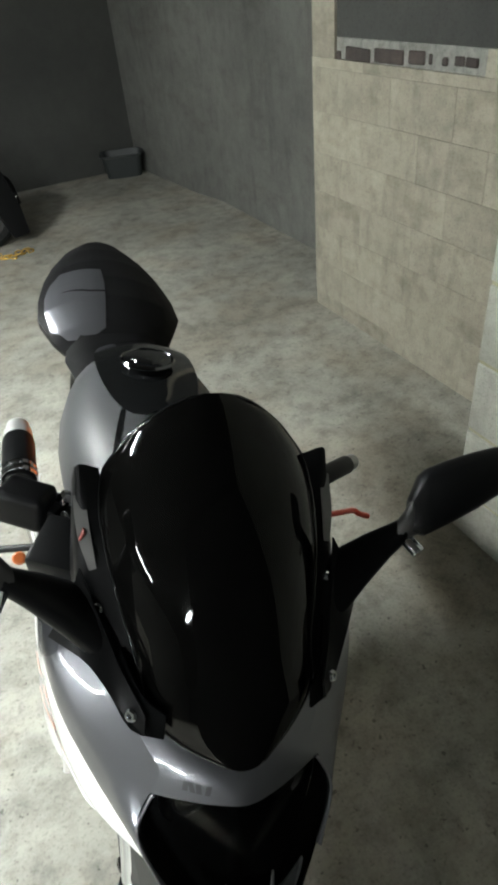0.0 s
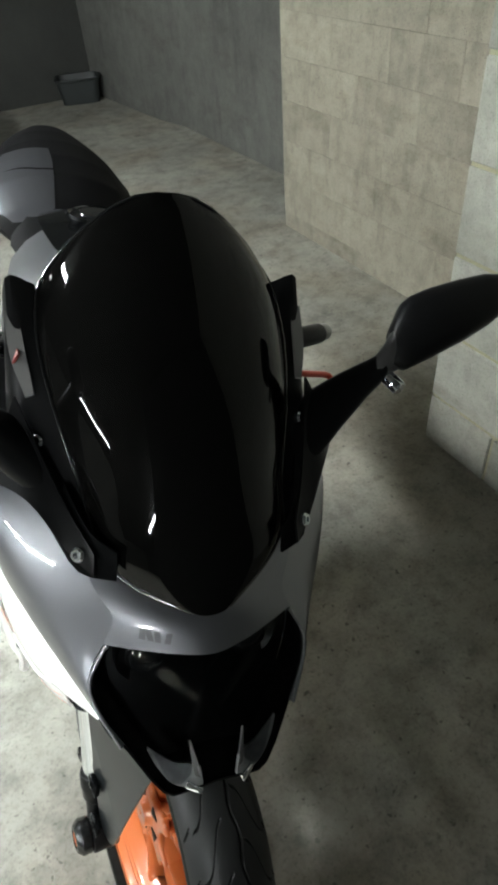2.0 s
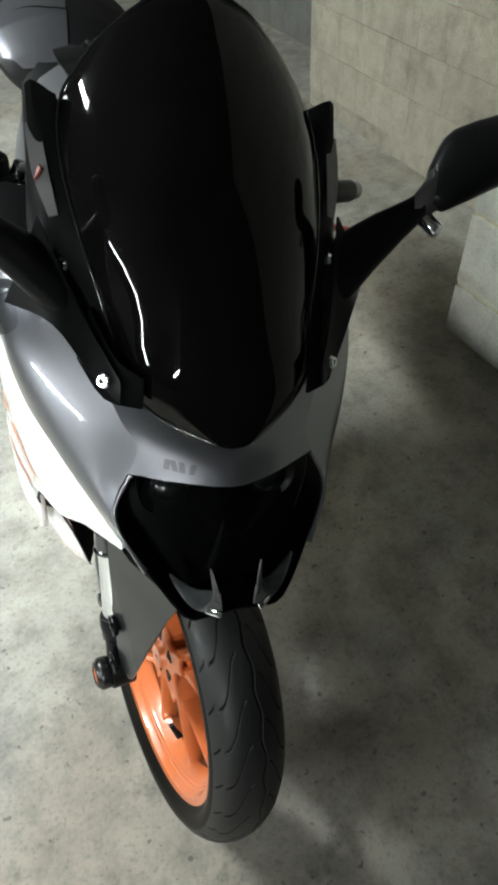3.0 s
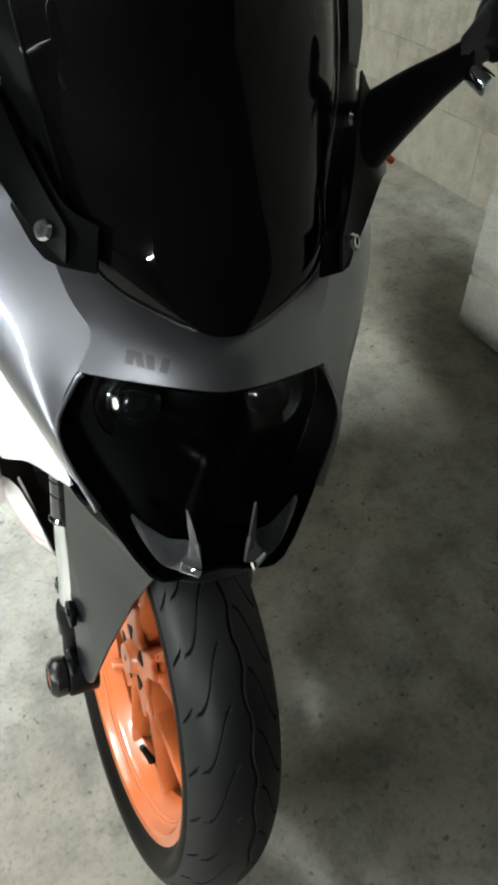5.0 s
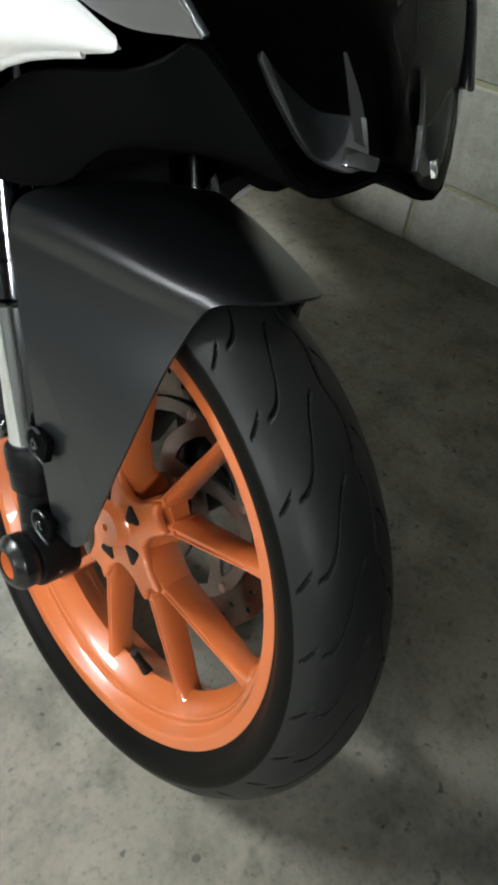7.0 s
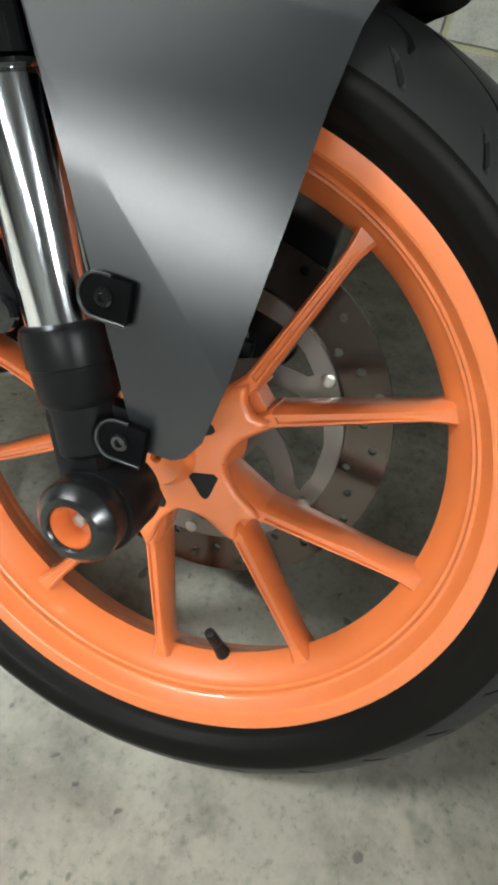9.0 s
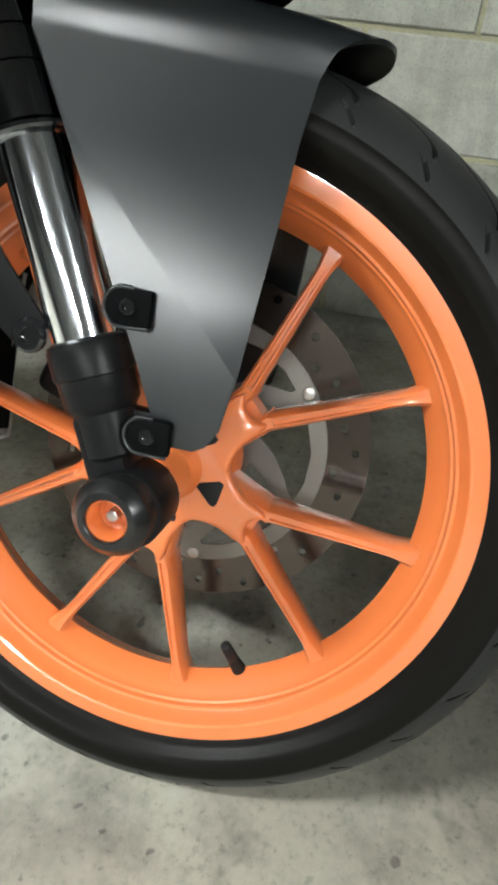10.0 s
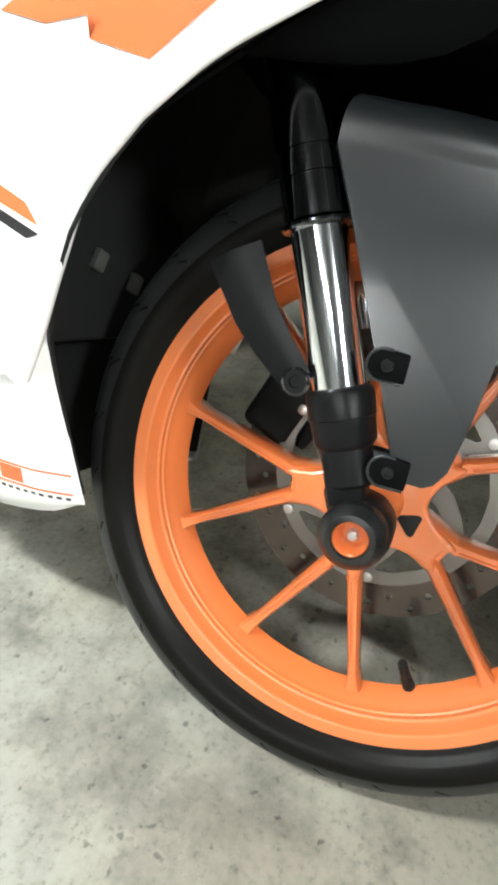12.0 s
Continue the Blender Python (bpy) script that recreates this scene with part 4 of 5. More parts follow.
# side fairings
for sgn in (-1, 1):
    def S(pts):
        return [(x * sgn, y, z) for x, y, z in pts]
    rows = [
        S([(0.1075, -0.0630, 0.7240), (0.124, -0.012, 0.738), (0.142, 0.036, 0.751), (0.160, 0.080, 0.766), (0.174, 0.122, 0.784), (0.186, 0.163, 0.802), (0.205, 0.300, 0.830), (0.205, 0.450, 0.810), (0.195, 0.600, 0.780)]),
        S([(0.1082, -0.0665, 0.7220), (0.138, -0.010, 0.731), (0.160, 0.040, 0.737), (0.177, 0.080, 0.742), (0.190, 0.120, 0.747), (0.200, 0.158, 0.752), (0.213, 0.300, 0.760), (0.213, 0.450, 0.720), (0.200, 0.600, 0.700)]),
        S([(0.1088, -0.0668, 0.7190), (0.1470, -0.005, 0.704), (0.1650, 0.043, 0.685), (0.1786, 0.088, 0.669), (0.1881, 0.128, 0.660), (0.1956, 0.165, 0.653), (0.2146, 0.306, 0.652), (0.217, 0.450, 0.620), (0.205, 0.580, 0.610)]),
        S([(0.1090, -0.0635, 0.7170), (0.1361, -0.008, 0.695), (0.1579, 0.048, 0.648), (0.1693, 0.098, 0.616), (0.1775, 0.142, 0.586), (0.1830, 0.186, 0.545), (0.2124, 0.309, 0.561), (0.218, 0.440, 0.520), (0.208, 0.560, 0.520)]),
    ]
    skin = join(sheet([r[:6] for r in rows], 4, 4, 0.004), sheet([r[5:] for r in rows], 4, 4, 0.004))
    fairing = part("side_fairing", skin, WHITE, bike, "glossy white side fairing with orange lettering shapes", smooth=40)
    tip_edge = [tuple(p) for p in curve_pts(rows[-1][:6], 4)]
    rows = [
        S([(0.1830, 0.186, 0.545), (0.2124, 0.309, 0.561), (0.218, 0.440, 0.520), (0.208, 0.560, 0.520)]),
        S([(0.1816, 0.224, 0.495), (0.2134, 0.330, 0.494), (0.218, 0.440, 0.470), (0.206, 0.560, 0.470)]),
        S([(0.1789, 0.243, 0.437), (0.2126, 0.338, 0.431), (0.215, 0.440, 0.420), (0.204, 0.560, 0.420)]),
        S([(0.1776, 0.257, 0.379), (0.2107, 0.341, 0.387), (0.212, 0.440, 0.385), (0.202, 0.560, 0.390)]),
        S([(0.1780, 0.268, 0.340), (0.2078, 0.345, 0.344), (0.210, 0.440, 0.350), (0.200, 0.560, 0.360)]),
    ]
    part("lower_fairing", sheet(rows, 4, 4, 0.004), WHITE, fairing, "white lower fairing edge by the wheel", smooth=40)
    foot = [tuple(p) for p in curve_pts([r[0] for r in rows], 4)[1:]]
    edge = tube((tip_edge[1:] + foot)[::-1], 0.0085, 12, 1, 0.0020)
    part("arch_lip", edge, WHITE, fairing, "rounded white fairing lip")
    rows = [
        S([(0.150, 0.268, 0.382), (0.185, 0.310, 0.370), (0.200, 0.400, 0.345), (0.195, 0.560, 0.350), (0.17, 0.72, 0.36)]),
        S([(0.130, 0.262, 0.312), (0.170, 0.300, 0.310), (0.190, 0.400, 0.300), (0.186, 0.560, 0.300), (0.165, 0.74, 0.32)]),
        S([(0.106, 0.244, 0.222), (0.140, 0.290, 0.222), (0.162, 0.400, 0.205), (0.155, 0.560, 0.200), (0.140, 0.75, 0.24)]),
        S([(0.098, 0.246, 0.212), (0.110, 0.290, 0.190), (0.110, 0.400, 0.170), (0.105, 0.560, 0.170), (0.09, 0.75, 0.21)]),
    ]
    part("belly_pan", sheet(rows, 4, 4, 0.004), WHITE, bike, "white belly fairing with a thin orange stripe", smooth=40)
    inner = [
        S([(0.1656, 0.101, 0.615), (0.1765, 0.169, 0.561), (0.1821, 0.214, 0.497), (0.1831, 0.236, 0.440), (0.148, 0.266, 0.360), (0.104, 0.246, 0.222)]),
        S([(0.146, 0.160, 0.640), (0.150, 0.215, 0.590), (0.152, 0.255, 0.520), (0.152, 0.275, 0.450), (0.130, 0.295, 0.340), (0.090, 0.280, 0.215)]),
        S([(0.120, 0.260, 0.660), (0.125, 0.290, 0.600), (0.120, 0.320, 0.520), (0.120, 0.330, 0.450), (0.100, 0.340, 0.340), (0.070, 0.330, 0.205)]),
    ]
    part("inner_panel", sheet(inner, 3, 3, 0.003), LIFTED_BLACK, bike, "black inner fairing panel")

# added black sheet that keeps the gaps behind the wheel dark
back = sheet([[(-0.11, 0.290, 0.20), (-0.06, 0.325, 0.19), (0, 0.335, 0.19), (0.06, 0.325, 0.19), (0.11, 0.290, 0.20)],
              [(-0.162, 0.285, 0.45), (-0.1, 0.33, 0.45), (0, 0.335, 0.45), (0.1, 0.33, 0.45), (0.162, 0.285, 0.45)],
              [(-0.158, 0.250, 0.60), (-0.1, 0.30, 0.62), (0, 0.31, 0.62), (0.1, 0.30, 0.62), (0.158, 0.250, 0.60)],
              [(-0.160, 0.100, 0.74), (-0.1, 0.20, 0.76), (0, 0.22, 0.76), (0.1, 0.20, 0.76), (0.160, 0.100, 0.74)]], 3, 3, 0.003)
part("inner_shroud", back, LIFTED_BLACK, bike, "black sheet added to darken the gaps behind the wheel")

# radiator, engine and rear
rad = box(0.26, 0.03, 0.30, Matrix.Translation((0, 0.345, 0.50)) @ Matrix.Rotation(radians(-12), 4, "X"), 0.006)
part("radiator", rad, LIFTED_BLACK, bike, "dark radiator behind the front wheel")
eng = span(-0.14, 0.14, 0.38, 0.80, 0.22, 0.60, 0.03, 3)
part("engine", eng, ALUMINIUM, bike, "grey engine block inside the fairing")

# added filler that stops lamp light passing through the machine
box_in = box(0.20, 0.42, 0.26, Matrix.Translation((0, 0.66, 0.665)), 0.02)
part("air_box", box_in, SHADED_BLACK, bike, "unseen black box added to block light under the tank")

# tank, seat, tail
tank = []
for y, hw, z0, z1 in ((0.30, 0.10, 0.78, 0.93), (0.36, 0.13, 0.76, 0.968), (0.45, 0.155, 0.74, 0.992), (0.55, 0.160, 0.72, 0.998), (0.66, 0.150, 0.72, 0.985), (0.77, 0.125, 0.72, 0.945), (0.86, 0.105, 0.72, 0.890), (0.90, 0.095, 0.72, 0.850)):
    ring = []
    for k in range(20):
        a = 2 * math.pi * k / 20
        cx, cz = math.cos(a), math.sin(a)
        x = hw * math.copysign(abs(cx) ** 0.75, cx)
        z = (z0 + z1) / 2 + (z1 - z0) / 2 * math.copysign(abs(cz) ** 0.6, cz)
        ring.append((x * (1 - 0.28 * max(0, cz)), y, z))
    tank.append(ring)
tank_ob = part("fuel_tank", loft(tank), TANK_GREY, bike, "matt grey fuel tank", smooth=45)
pad_rows = []
for y, w, z in ((0.455, 0.030, 1.000), (0.470, 0.052, 1.003), (0.510, 0.072, 1.005), (0.570, 0.084, 1.008), (0.640, 0.087, 1.004), (0.700, 0.080, 0.993), (0.750, 0.066, 0.978), (0.785, 0.048, 0.962), (0.805, 0.024, 0.950)):
    pad_rows.append([(w * u, y, z - 0.013 * u * u) for u in (-1, -0.75, -0.4, 0, 0.4, 0.75, 1)])
pad = sheet(pad_rows, 3, 3, 0.006)
part("tank_cover", pad, BLACK_GLOSS, tank_ob, "glossy black tank cover")
cap = lathe([(0, 0.044), (0.004, 0.045), (0.008, 0.042), (0.009, 0.030), (0.012, 0.028), (0.013, 0.004)], (0, 0.60, 1.008), (0, 0.08, 1), 40, caps=True)
part("fuel_cap", cap, BLACK_GLOSS, tank_ob, "black and chrome fuel cap")
part("cap_ring", lathe([(0.006, 0.043), (0.010, 0.046), (0.006, 0.049)], (0, 0.60, 1.008), (0, 0.08, 1), 40, closed=True), BLACK_CHROME, tank_ob, "dark polished cap ring")

seat = []
for y, hw, z, t in ((0.84, 0.080, 0.840, 0.05), (0.90, 0.105, 0.828, 0.05), (0.98, 0.120, 0.826, 0.05), (1.05, 0.110, 0.850, 0.06)):
    seat.append([(hw * math.cos(a), y, z + t / 2 * math.sin(a) - (0.012 if abs(math.cos(a)) > 0.9 else 0)) for a in [2 * math.pi * k / 16 for k in range(16)]])
part("rider_seat", loft(seat), SEAT_VINYL, bike, "black vinyl rider seat", smooth=45)
tail = []
for y, hw, z0, z1 in ((1.00, 0.110, 0.79, 0.84), (1.04, 0.145, 0.79, 0.890), (1.10, 0.174, 0.80, 0.930), (1.18, 0.170, 0.81, 0.950), (1.27, 0.152, 0.83, 0.960), (1.35, 0.128, 0.845, 0.962), (1.41, 0.100, 0.86, 0.960), (1.45, 0.070, 0.87, 0.952), (1.465, 0.040, 0.88, 0.940)):
    tail.append([(hw * math.copysign(abs(math.cos(a)) ** 0.8, math.cos(a)) * (1 - 0.42 * max(0, math.sin(a))), y, (z0 + z1) / 2 + (z1 - z0) / 2 * math.copysign(abs(math.sin(a)) ** 0.8, math.sin(a))) for a in [2 * math.pi * k / 24 for k in range(24)]])
tail_ob = part("tail_cowl", loft(tail), SEAT_VINYL, bike, "tail hump with painted reflections, grey left and black right", smooth=45)

# handlebars
for sgn in (-1, 1):
    def H(x, y, z):
        return Vector((x * sgn, y, z))
    bar = part("handlebar", rod(H(0.11, 0.245, 0.965), H(0.31, 0.385, 0.908), 0.011, n=20), BLACK_SATIN, bike, "black clip-on handlebar")
    part("grip", rod(H(0.215, 0.318, 0.935), H(0.325, 0.398, 0.902), 0.0165, n=24, bevel=0.003), BLACK_RUBBER, bar, "black rubber grip")
    part("bar_end", rod(H(0.326, 0.399, 0.902), H(0.345, 0.412, 0.897), 0.0145, n=24, bevel=0.003), ALUMINIUM, bar, "bright metal bar end weight")
    part("grip_collar", rod(H(0.207, 0.312, 0.9375), H(0.217, 0.3195, 0.9345), 0.0190, n=24, bevel=0.002), CHROME, bar, "bright grip collar")
    part("switchgear", box(0.05, 0.045, 0.045, Matrix.Translation(H(0.185, 0.298, 0.942)) @ Matrix.Rotation(radians(35 * sgn), 4, "Z"), 0.008), BLACK_SATIN, bar, "black switch housing")
    part("lever", tube([H(0.150, 0.235, 0.945), H(0.200, 0.245, 0.930), H(0.250, 0.268, 0.910), H(0.288, 0.287, 0.894), H(0.300, 0.287, 0.886), H(0.322, 0.291, 0.874)], 0.0048, 10, 4), RED_LEVER if sgn > 0 else BLACK_SATIN, bar, "red anodised lever" if sgn > 0 else "black lever")

part("brake_reservoir", box(0.070, 0.050, 0.055, Matrix.Translation((-0.212, 0.300, 0.958)) @ Matrix.Rotation(radians(-32), 4, "Z"), 0.010, 3), BLACK_SATIN, bike, "black brake fluid reservoir")
part("clamp_bolt", lathe([(0, 0.008), (0.005, 0.008), (0.007, 0.006), (0.007, 0.003)], (-0.200, 0.232, 0.940), (-0.1, -0.6, 0.8), 16, caps=True), CHROME, bike, "bright clamp bolt")
part("clamp_bolt", lathe([(0, 0.0085), (0.005, 0.0085), (0.007, 0.006), (0.007, 0.003)], (-0.224, 0.222, 0.934), (-0.1, -0.6, 0.8), 16, caps=True), ORANGE, bike, "orange anodised clamp bolt")
part("switch_bracket", box(0.075, 0.075, 0.035, Matrix.Translation((-0.168, 0.215, 0.948)) @ Matrix.Rotation(radians(-30), 4, "Z") @ Matrix.Rotation(radians(14), 4, "X"), 0.007, 2), BLACK_SATIN, bike, "black plastic bracket beside the reservoir")
part("clip", box(0.010, 0.014, 0.008, Matrix.Translation((-0.166, 0.262, 0.962)) @ Matrix.Rotation(radians(20), 4, "Z"), 0.002), CHROME, bike, "small bright clip")
part("lock_tab", box(0.013, 0.016, 0.003, Matrix.Translation((-0.1530, 0.152, 1.031)) @ Matrix.Rotation(radians(-62), 4, "Y"), 0.001), DULL_RED, bike, "small dull red sticker tab")
part("hose_banjo", rod((-0.166, 0.290, 0.962), (-0.160, 0.288, 0.978), 0.009, n=16, bevel=0.002), CHROME, bike, "bright hose fitting")
part("brake_hose", tube([(-0.163, 0.290, 0.972), (-0.150, 0.255, 0.985), (-0.135, 0.215, 0.960), (-0.120, 0.190, 0.900)], 0.005, 10, 5), BLACK_RUBBER, bike, "black brake hose")
part("indicator_lens", box(0.022, 0.046, 0.040, Matrix.Translation((-0.196, 0.122, 0.905)) @ Matrix.Rotation(radians(24), 4, "X"), 0.006, 2), CLEAR, bike, "clear indicator lens")
for y, z, x in ((0.306, 0.412, 0.006), (0.310, 0.432, -0.050)):
    part("hose_clip", box(0.016, 0.008, 0.020, Matrix.Translation((x, y, z)) @ Matrix.Rotation(radians(20), 4, "Y"), 0.002), ALUMINIUM, bike, "small bright hose clip")

# rear wheel, swing arm and stand carry the machine
rear = make_wheel(bike, Vector((0, 1.34, 0.300)), 20, 0.052, 0.300, 0.15, False, "rear_wheel")
for sgn in (-1, 1):
    sw = loft([[(0.11 * sgn + dx, y, z + dz) for dx, dz in ((-0.016, -0.03), (0.016, -0.03), (0.016, 0.03), (-0.016, 0.03))] for y, z in ((0.78, 0.40), (1.05, 0.35), (1.36, 0.30))])
    part("swing_arm", sw, ALUMINIUM, bike, "cast swing arm")
can = lathe([(0.0, 0.026), (0.0, 0.036), (0.010, 0.044), (0.020, 0.046), (0.17, 0.046), (0.20, 0.043), (0.205, 0.036)], (-0.245, 1.02, 0.435), (0, 1, 0.0), 40, caps=True)
can_ob = part("silencer", can, BLACK_SATIN, bike, "glossy black round silencer")
part("silencer_tip", lathe([(0.0, 0.040), (0.006, 0.0425), (0.06, 0.0405), (0.075, 0.034), (0.095, 0.034), (0.095, 0.030), (0.03, 0.029)], (-0.245, 1.20, 0.435), (0, 1, 0), 40, caps=True), SATIN_STEEL, can_ob, "polished silencer end cap")
for y in (1.022, 1.05):
    part("clamp_band", lathe([(0, 0.047), (0.002, 0.050), (0.016, 0.050), (0.018, 0.047)], (-0.245, y, 0.435), (0, 1, 0), 40, closed=True), CHROME, can_ob, "chrome clamp band")
part("exhaust_pipe", tube([(-0.06, 0.55, 0.20), (-0.12, 0.75, 0.20), (-0.20, 0.90, 0.32), (-0.245, 1.03, 0.435)], 0.022, 14, 5), STEEL, bike, "steel exhaust pipe")
part("side_stand", rod((0.10, 0.62, 0.26), (0.19, 0.66, -0.032), 0.012, n=14), BLACK_SATIN, bike, "black side stand")


# decals on the white panels
from mathutils.bvhtree import BVHTree


def decal(name, outline, material, parent, targets, x0=-0.30, lift=0.0012):
    """A thin sticker with the outline (y, z), laid on the panel's outer face on the side x < 0."""
    bm = bmesh.new()
    bm.faces.new([bm.verts.new((x0, y, z)) for y, z in outline])
    bmesh.ops.triangulate(bm, faces=bm.faces[:])
    for _ in range(3):
        bmesh.ops.subdivide_edges(bm, edges=[e for e in bm.edges if e.calc_length() > 0.012], cuts=1, use_grid_fill=True)
        bmesh.ops.triangulate(bm, faces=bm.faces[:])
    for v in bm.verts:
        best = None
        for tree in targets:
            hit = tree.ray_cast(v.co, Vector((1, 0, 0)), 0.4)
            if hit[0] is not None and (best is None or hit[0].x < best):
                best = hit[0].x
        v.co.x = (best if best is not None else -0.21) - lift
    linked(name, finish(bm, name, 60), material, parent)


def tree_of(ob):
    bm = bmesh.new()
    bm.from_mesh(ob.data)
    t = BVHTree.FromBMesh(bm)
    bm.free()
    return t


panels = [o for o in bike.children_recursive if o.name.split(".")[0] in ("side_fairing", "lower_fairing")]
belly = [o for o in bike.children if o.name.split(".")[0] == "belly_pan"]
trees, belly_trees = [tree_of(o) for o in panels], [tree_of(o) for o in belly]
right_panel = panels[0]
decal("letter_shape", [(0.285, 0.587), (0.252, 0.584), (0.211, 0.596), (0.221, 0.580), (0.180, 0.575), (0.137, 0.615), (0.100, 0.628), (0.142, 0.628), (0.184, 0.647), (0.194, 0.628), (0.231, 0.628)], DECAL_ORANGE, right_panel, trees)
decal("letter_shape", [(0.309, 0.592), (0.351, 0.597), (0.309, 0.628), (0.262, 0.628)], DECAL_ORANGE, right_panel, trees)
decal("stripe", [(0.331, 0.514), (0.304, 0.491), (0.265, 0.474), (0.256, 0.460), (0.303, 0.477), (0.342, 0.501)], DECAL_ORANGE, right_panel, trees)
decal("stripe", [(0.342, 0.494), (0.301, 0.465), (0.264, 0.449), (0.255, 0.454), (0.301, 0.473), (0.342, 0.499)], DECAL_BLACK, right_panel, trees)
decal("stripe", [(0.252, 0.2440), (0.303, 0.2522), (0.400, 0.2660), (0.400, 0.2640), (0.303, 0.2500), (0.252, 0.2418)], DECAL_ORANGE, belly[0], belly_trees)
decal("stripe", [(0.250, 0.2240), (0.307, 0.2310), (0.400, 0.2420), (0.400, 0.2400), (0.307, 0.2288), (0.250, 0.2218)], DECAL_ORANGE, belly[0], belly_trees)
decal("stripe", [(0.285, 0.2460), (0.303, 0.2490), (0.303, 0.2325), (0.285, 0.2300)], DECAL_ORANGE, belly[0], belly_trees)
for k in range(10):
    y = 0.252 + k * 0.0062
    z = 0.2190 + (y - 0.252) * 0.12
    decal("lettering_bar", [(y, z), (y + 0.0036, z + 0.0004), (y + 0.0036, z - 0.0028), (y, z - 0.0032)], DECAL_BLACK, belly[0], belly_trees)
cowl_tree = tree_of(cowl_ob)
for k, (lean, gap) in enumerate(((0.002, 0), (-0.002, 0.001), (0.0, 0), (0.003, 0.001))):
    bm = bmesh.new()
    x, z = -0.069 + k * 0.0072, 0.8345
    grid = [[bm.verts.new((x + gap + 0.0054 * p / 3 + lean * q / 2, -0.2, z + 0.0045 * q)) for p in range(4)] for q in range(3)]
    for q in range(2):
        for p in range(3):
            bm.faces.new((grid[q][p], grid[q][p + 1], grid[q + 1][p + 1], grid[q + 1][p]))
    for v in bm.verts:
        hit = cowl_tree.ray_cast(v.co, Vector((0, 1, 0)), 0.5)
        v.co.y = (hit[0].y if hit[0] is not None else -0.06) - 0.0012
    linked("badge_bar", finish(bm, "badge_bar", 60), BADGE_GREY, cowl_ob)


def overlay(name, outline, material, parent, target, label="", lift=0.0015):
    """A thin skin with the outline (x, y), laid on the upper face of the target."""
    bm = bmesh.new()
    bm.faces.new([bm.verts.new((x, y, 1.4)) for x, y in outline])
    bmesh.ops.triangulate(bm, faces=bm.faces[:])
    for _ in range(4):
        bmesh.ops.subdivide_edges(bm, edges=[e for e in bm.edges if e.calc_length() > 0.014], cuts=1, use_grid_fill=True)
        bmesh.ops.triangulate(bm, faces=bm.faces[:])
    for v in bm.verts:
        hit = target.ray_cast(v.co, Vector((0, 0, -1)), 1.0)
        v.co.z = (hit[0].z if hit[0] is not None else 0.90) + lift
    linked(name, finish(bm, name, 40), material, parent, label)


tank_tree, tail_tree = tree_of(tank_ob), tree_of(tail_ob)
# one glossy cowl: its bright and dark reflections are painted as two skins
overlay("tail_flank", [(-0.112, 1.238), (-0.060, 1.228), (-0.012, 1.215), (-0.010, 1.150), (-0.014, 1.090), (-0.020, 1.030), (-0.060, 1.014), (-0.110, 1.024), (-0.145, 1.055), (-0.158, 1.100), (-0.155, 1.160), (-0.138, 1.205)], COWL_GREY, tail_ob, tail_tree, "grey left half of the tail, its bright reflection painted on", 0.0030)
overlay("flank_groove", [(-0.120, 1.146), (-0.080, 1.139), (-0.045, 1.124), (-0.010, 1.120), (-0.010, 1.114), (-0.046, 1.118), (-0.082, 1.134)], SEAT_VINYL, tail_ob, tail_tree, "dark groove across the flank", 0.0042)
overlay("seat_pad", [(-0.070, 1.320), (-0.112, 1.246), (-0.060, 1.234), (-0.008, 1.220), (-0.006, 1.150), (-0.010, 1.090), (-0.014, 1.030), (0.060, 1.015), (0.135, 1.065), (0.120, 1.180), (0.095, 1.300), (0.050, 1.410), (0.0, 1.440), (-0.040, 1.400)], SEAT_VINYL, tail_ob, tail_tree, "black pillion pad, its right part a painted dark reflection", 0.0024)
overlay("tank_strip", [(-0.060, 0.490), (-0.052, 0.490), (-0.092, 0.345), (-0.101, 0.350)], BLACK_GLOSS, tank_ob, tank_tree, "black strip along the tank")


# ==== tub and parked scooter at the back ====
def tapered_tub():
    root = new("plastic_tub")
    root.matrix_basis = pose(1.74, 5.80, 0.0, 0, 0, -18)
    tagged(root, "dark grey plastic tub standing on the floor in the corner", "tub")
    rings = []
    for z, sx, sy in ((0.0, 0.155, 0.105), (0.004, 0.16, 0.11), (0.18, 0.185, 0.135), (0.19, 0.20, 0.15), (0.20, 0.20, 0.15), (0.20, 0.178, 0.128), (0.02, 0.15, 0.10)):
        rings.append([(sx * math.copysign(abs(math.cos(a)) ** 0.35, math.cos(a)), sy * math.copysign(abs(math.sin(a)) ** 0.35, math.sin(a)), z) for a in [math.pi / 16 + 2 * math.pi * k / 32 for k in range(32)]])
    part("tub_body", loft(rings), paint("grey_tub", (0.022, 0.026, 0.026), 0.5), root)


tapered_tub()


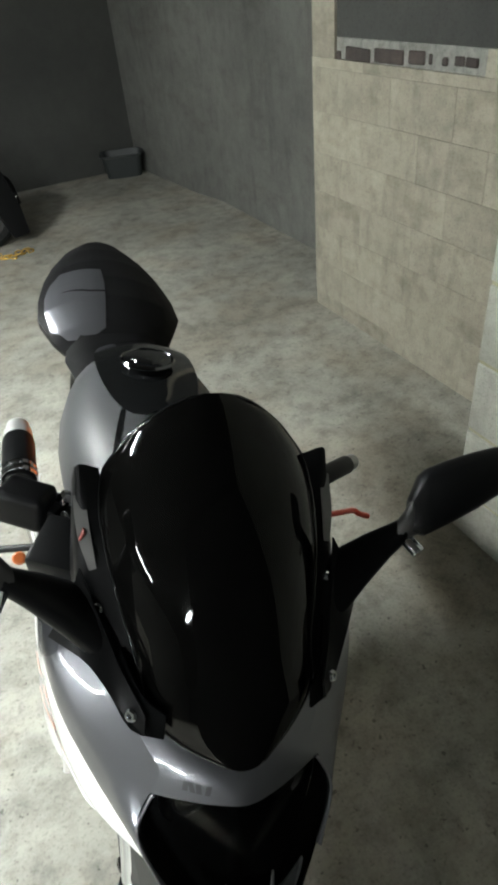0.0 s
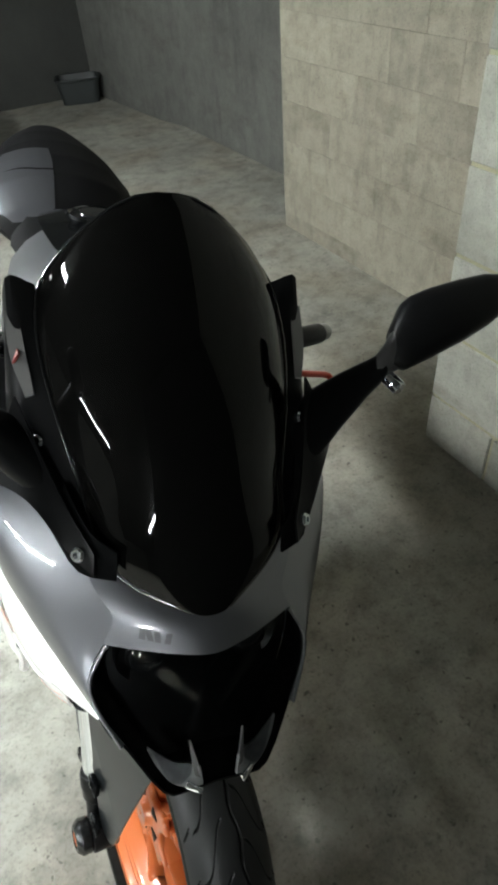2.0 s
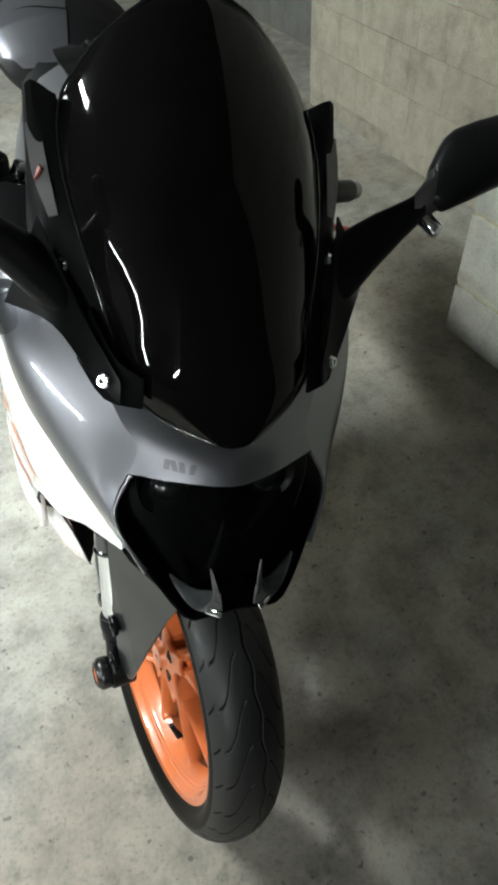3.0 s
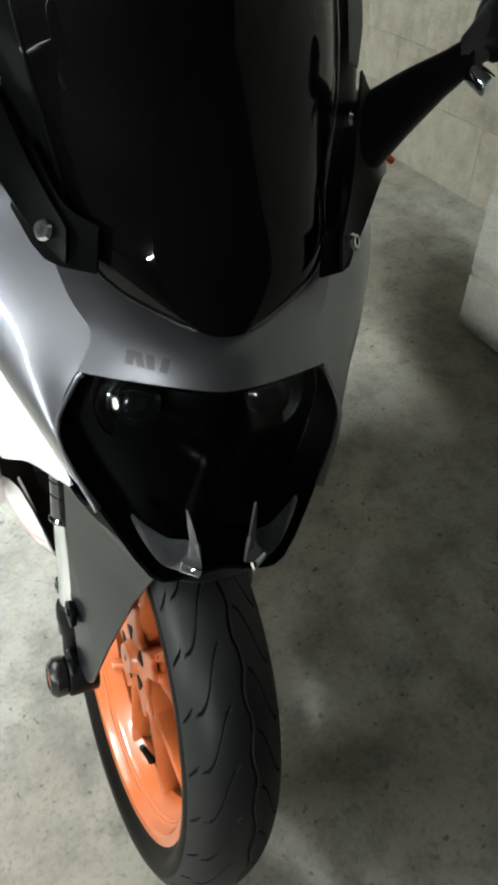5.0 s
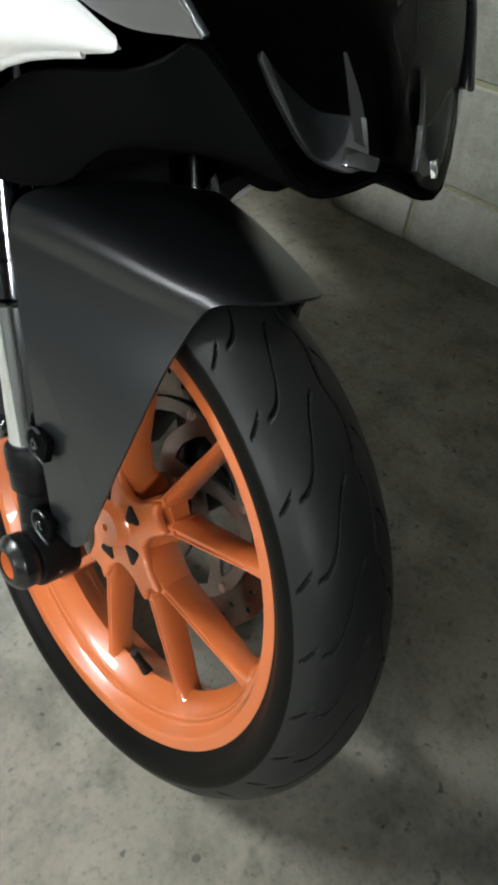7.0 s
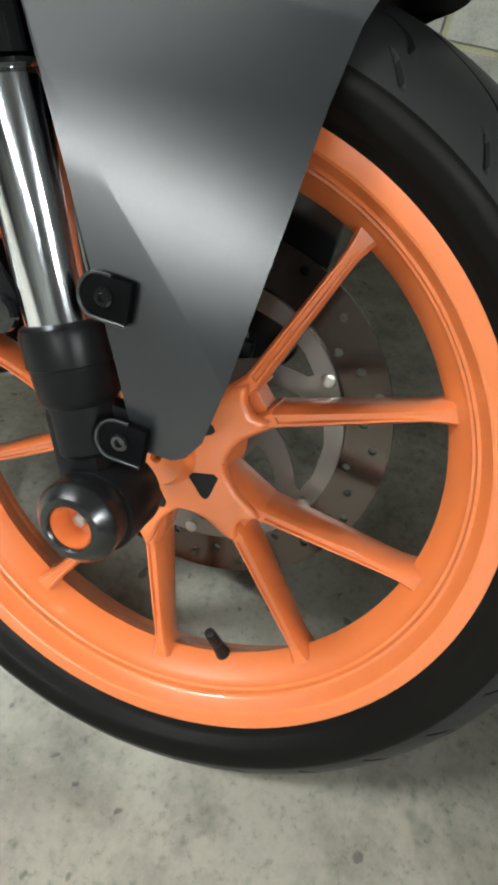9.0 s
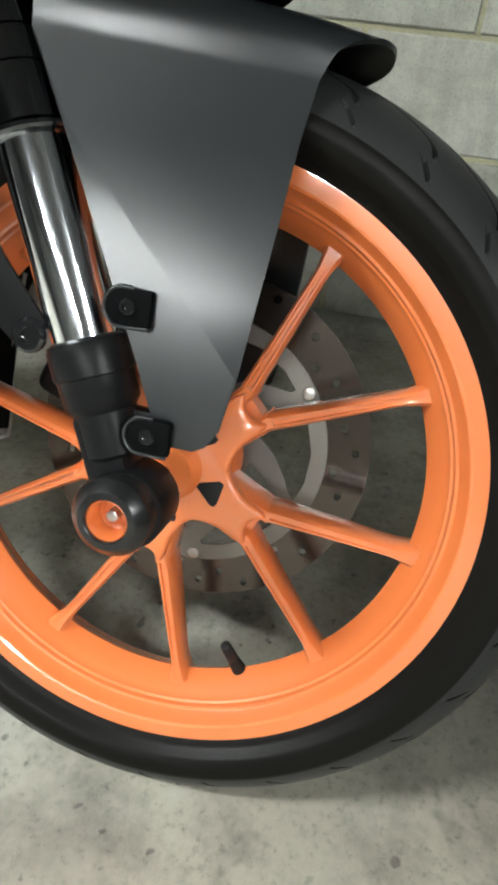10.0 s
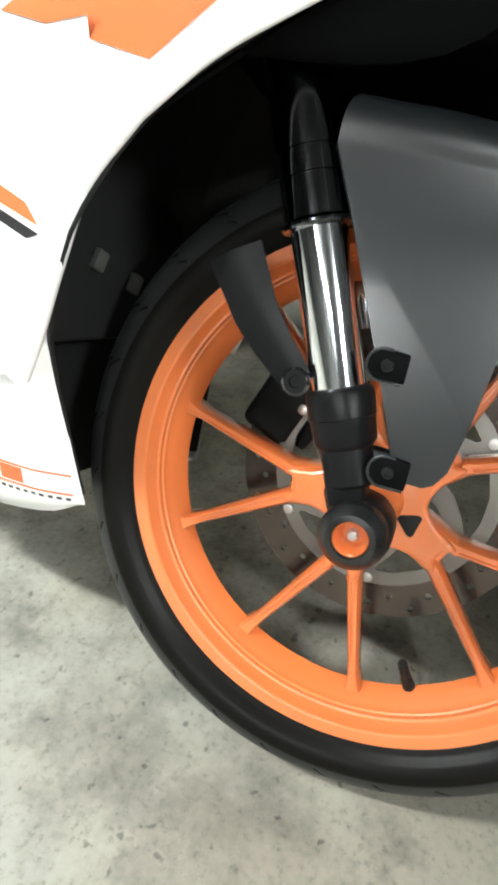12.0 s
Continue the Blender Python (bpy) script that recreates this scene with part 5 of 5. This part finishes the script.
def scooter():
    root = new("parked_scooter")
    root.matrix_basis = pose(0.18, 4.55, 0.0, 0, 0, 8)
    tagged(root, "black parked scooter standing at the back of the garage", "scooter")
    rings = []
    for x, hw, z0, z1 in ((-1.15, 0.05, 0.55, 0.95), (-1.05, 0.16, 0.40, 1.00), (-0.90, 0.18, 0.28, 0.86), (-0.75, 0.15, 0.22, 0.42), (-0.50, 0.15, 0.22, 0.40), (-0.35, 0.17, 0.24, 0.72), (-0.15, 0.18, 0.28, 0.78), (0.08, 0.17, 0.34, 0.76), (0.25, 0.13, 0.42, 0.68), (0.33, 0.06, 0.48, 0.60)):
        rings.append([(x, hw * math.copysign(abs(math.cos(a)) ** 0.7, math.cos(a)), (z0 + z1) / 2 + (z1 - z0) / 2 * math.copysign(abs(math.sin(a)) ** 0.7, math.sin(a))) for a in [2 * math.pi * k / 20 for k in range(20)]])
    part("body", loft(rings), BLACK_SATIN, root)
    for x in (-0.95, 0.12):
        w = lathe([(-0.045, 0.15), (-0.05, 0.19), (-0.03, 0.225), (0.0, 0.232), (0.03, 0.225), (0.05, 0.19), (0.045, 0.15)], (x, 0, 0.232), (0, 1, 0), 40, closed=True)
        tyre = part("tyre", w, BLACK_RUBBER, root)
        part("rim", lathe([(-0.04, 0.03), (-0.045, 0.152), (-0.03, 0.145), (0.03, 0.145), (0.045, 0.152), (0.04, 0.03)], (x, 0, 0.232), (0, 1, 0), 40, closed=True), DARK_STEEL, tyre, "dark wheel rim")
    tail_side = plate([(-0.10, 0, 0.80), (0.10, 0, 0.78), (0.24, 0, 0.66), (0.33, 0, 0.50), (0.385, 0, 0.26), (0.40, 0, 0.07), (0.28, 0, 0.06), (0.20, 0, 0.30), (-0.05, 0, 0.45)], 0.22, (0, 1, 0), 0.012)
    part("rear_fairing", tail_side, BLACK_SATIN, root, "black plastic rear fairing and mudguard")
    part("mudflap", span(0.36, 0.375, -0.07, 0.07, 0.10, 0.42, 0.004), BLACK_RUBBER, root)
    part("mudguard_rear", tube([(0.20, 0, 0.50), (0.34, 0, 0.42), (0.372, 0, 0.26)], 0.05, 12, 4), BLACK_SATIN, root)
    part("reflector", rod((0.37, -0.05, 0.33), (0.385, -0.05, 0.33), 0.022, n=16, bevel=0.003), CHROME, root)


scooter()


def security_chain():
    """A short heap of gold links on the floor."""
    root = new("security_chain")
    root.matrix_basis = pose(0.36, 4.27, 0.0)
    tagged(root, "gold coloured steel chain lying on the concrete floor", "chain")
    link = None
    for k in range(16):
        a = 0.55 * k
        m = pose(-0.16 + 0.022 * k, 0.028 * math.sin(a), 0.012 + 0.010 * (k % 3), 90 * (k % 2), 12 * math.sin(2.3 * k), 25 * math.sin(a))
        if link is None:
            bm = tube([(0.022 * math.cos(2 * math.pi * j / 12), 0.012 * math.sin(2 * math.pi * j / 12), 0) for j in range(13)], 0.0045, 8, 2)
            link = finish(bm, "link", 60)
            link.materials.append(GOLD)
        ob = new("link", link)
        ob.parent = root
        ob.matrix_basis = m


security_chain()


# ==== masonry pieces ====
def block_mesh(name, depth, length, height, chamfer, material):
    bm = box(depth, length, height, None, chamfer, 1)
    me = finish(bm, name, 30)
    me.materials.append(material)
    return me


rng = random.Random(7)


def course_wall(parent, face, y0, y1, z_first, course, z_top, pitch, joint, material, depth, shift, half_y, skip=None):
    """Blocks in running bond, proud of the mortar behind them."""
    cache = {}
    z, row = z_first, 0
    while z < z_top - 0.02:
        lo, hi = max(z, 0.0), min(z + course - joint, z_top)
        if hi - lo > 0.03:
            y = y1 - half_y - (pitch / 2 if row % 2 == shift else 0)
            edges = [y1 + joint]
            while y > y0:
                edges.append(y)
                y -= pitch
            edges.append(y0)
            for a, b in zip(edges, edges[1:]):
                ln = a - joint - b
                if ln < 0.04:
                    continue
                if skip and skip(b, a - joint, lo, hi):
                    continue
                key = (round(ln, 3), round(hi - lo, 3))
                if key not in cache:
                    cache[key] = block_mesh("block", depth, ln, hi - lo, min(0.0035, joint * 0.4), material)
                ob = new("block", cache[key])
                ob.parent = parent
                ob.location = (face + depth / 2 + rng.uniform(-0.1, 0.1) * joint, (a - joint + b) / 2, (lo + hi) / 2)
        z += course
        row += 1


course_wall(near, WALL_X, -3.0, 0.690, -0.051, 0.225, 2.42, 0.45, 0.011, BLOCK, 0.05, 1, 0.24)
course_wall(cream, CREAM_X, 0.72, 2.372, 0.081, 0.1745, 1.165, 0.36, 0.0012, CREAM, 0.04, 0, 0.20)
rng = random.Random(11)
for y0, y1, h in ((2.198, 2.162, 0.034), (2.128, 1.962, 0.050), (1.935, 1.756, 0.048), (1.729, 1.638, 0.044), (1.622, 1.600, 0.036), (1.549, 1.521, 0.026), (1.492, 1.440, 0.032), (1.434, 1.378, 0.028)):
    b = finish(box(0.06, y0 - y1, h, Matrix.Rotation(radians(rng.uniform(-2, 2)), 4, "X"), 0.005, 1), "brick", 30)
    b.materials.append(BRICK)
    ob = new("brick", b)
    ob.parent = cream
    ob.location = (CREAM_X + 0.002 + rng.uniform(0, 0.008) + 0.03, (y0 + y1) / 2, 1.160 + 0.034 * (2.2 - y0) + h / 2)
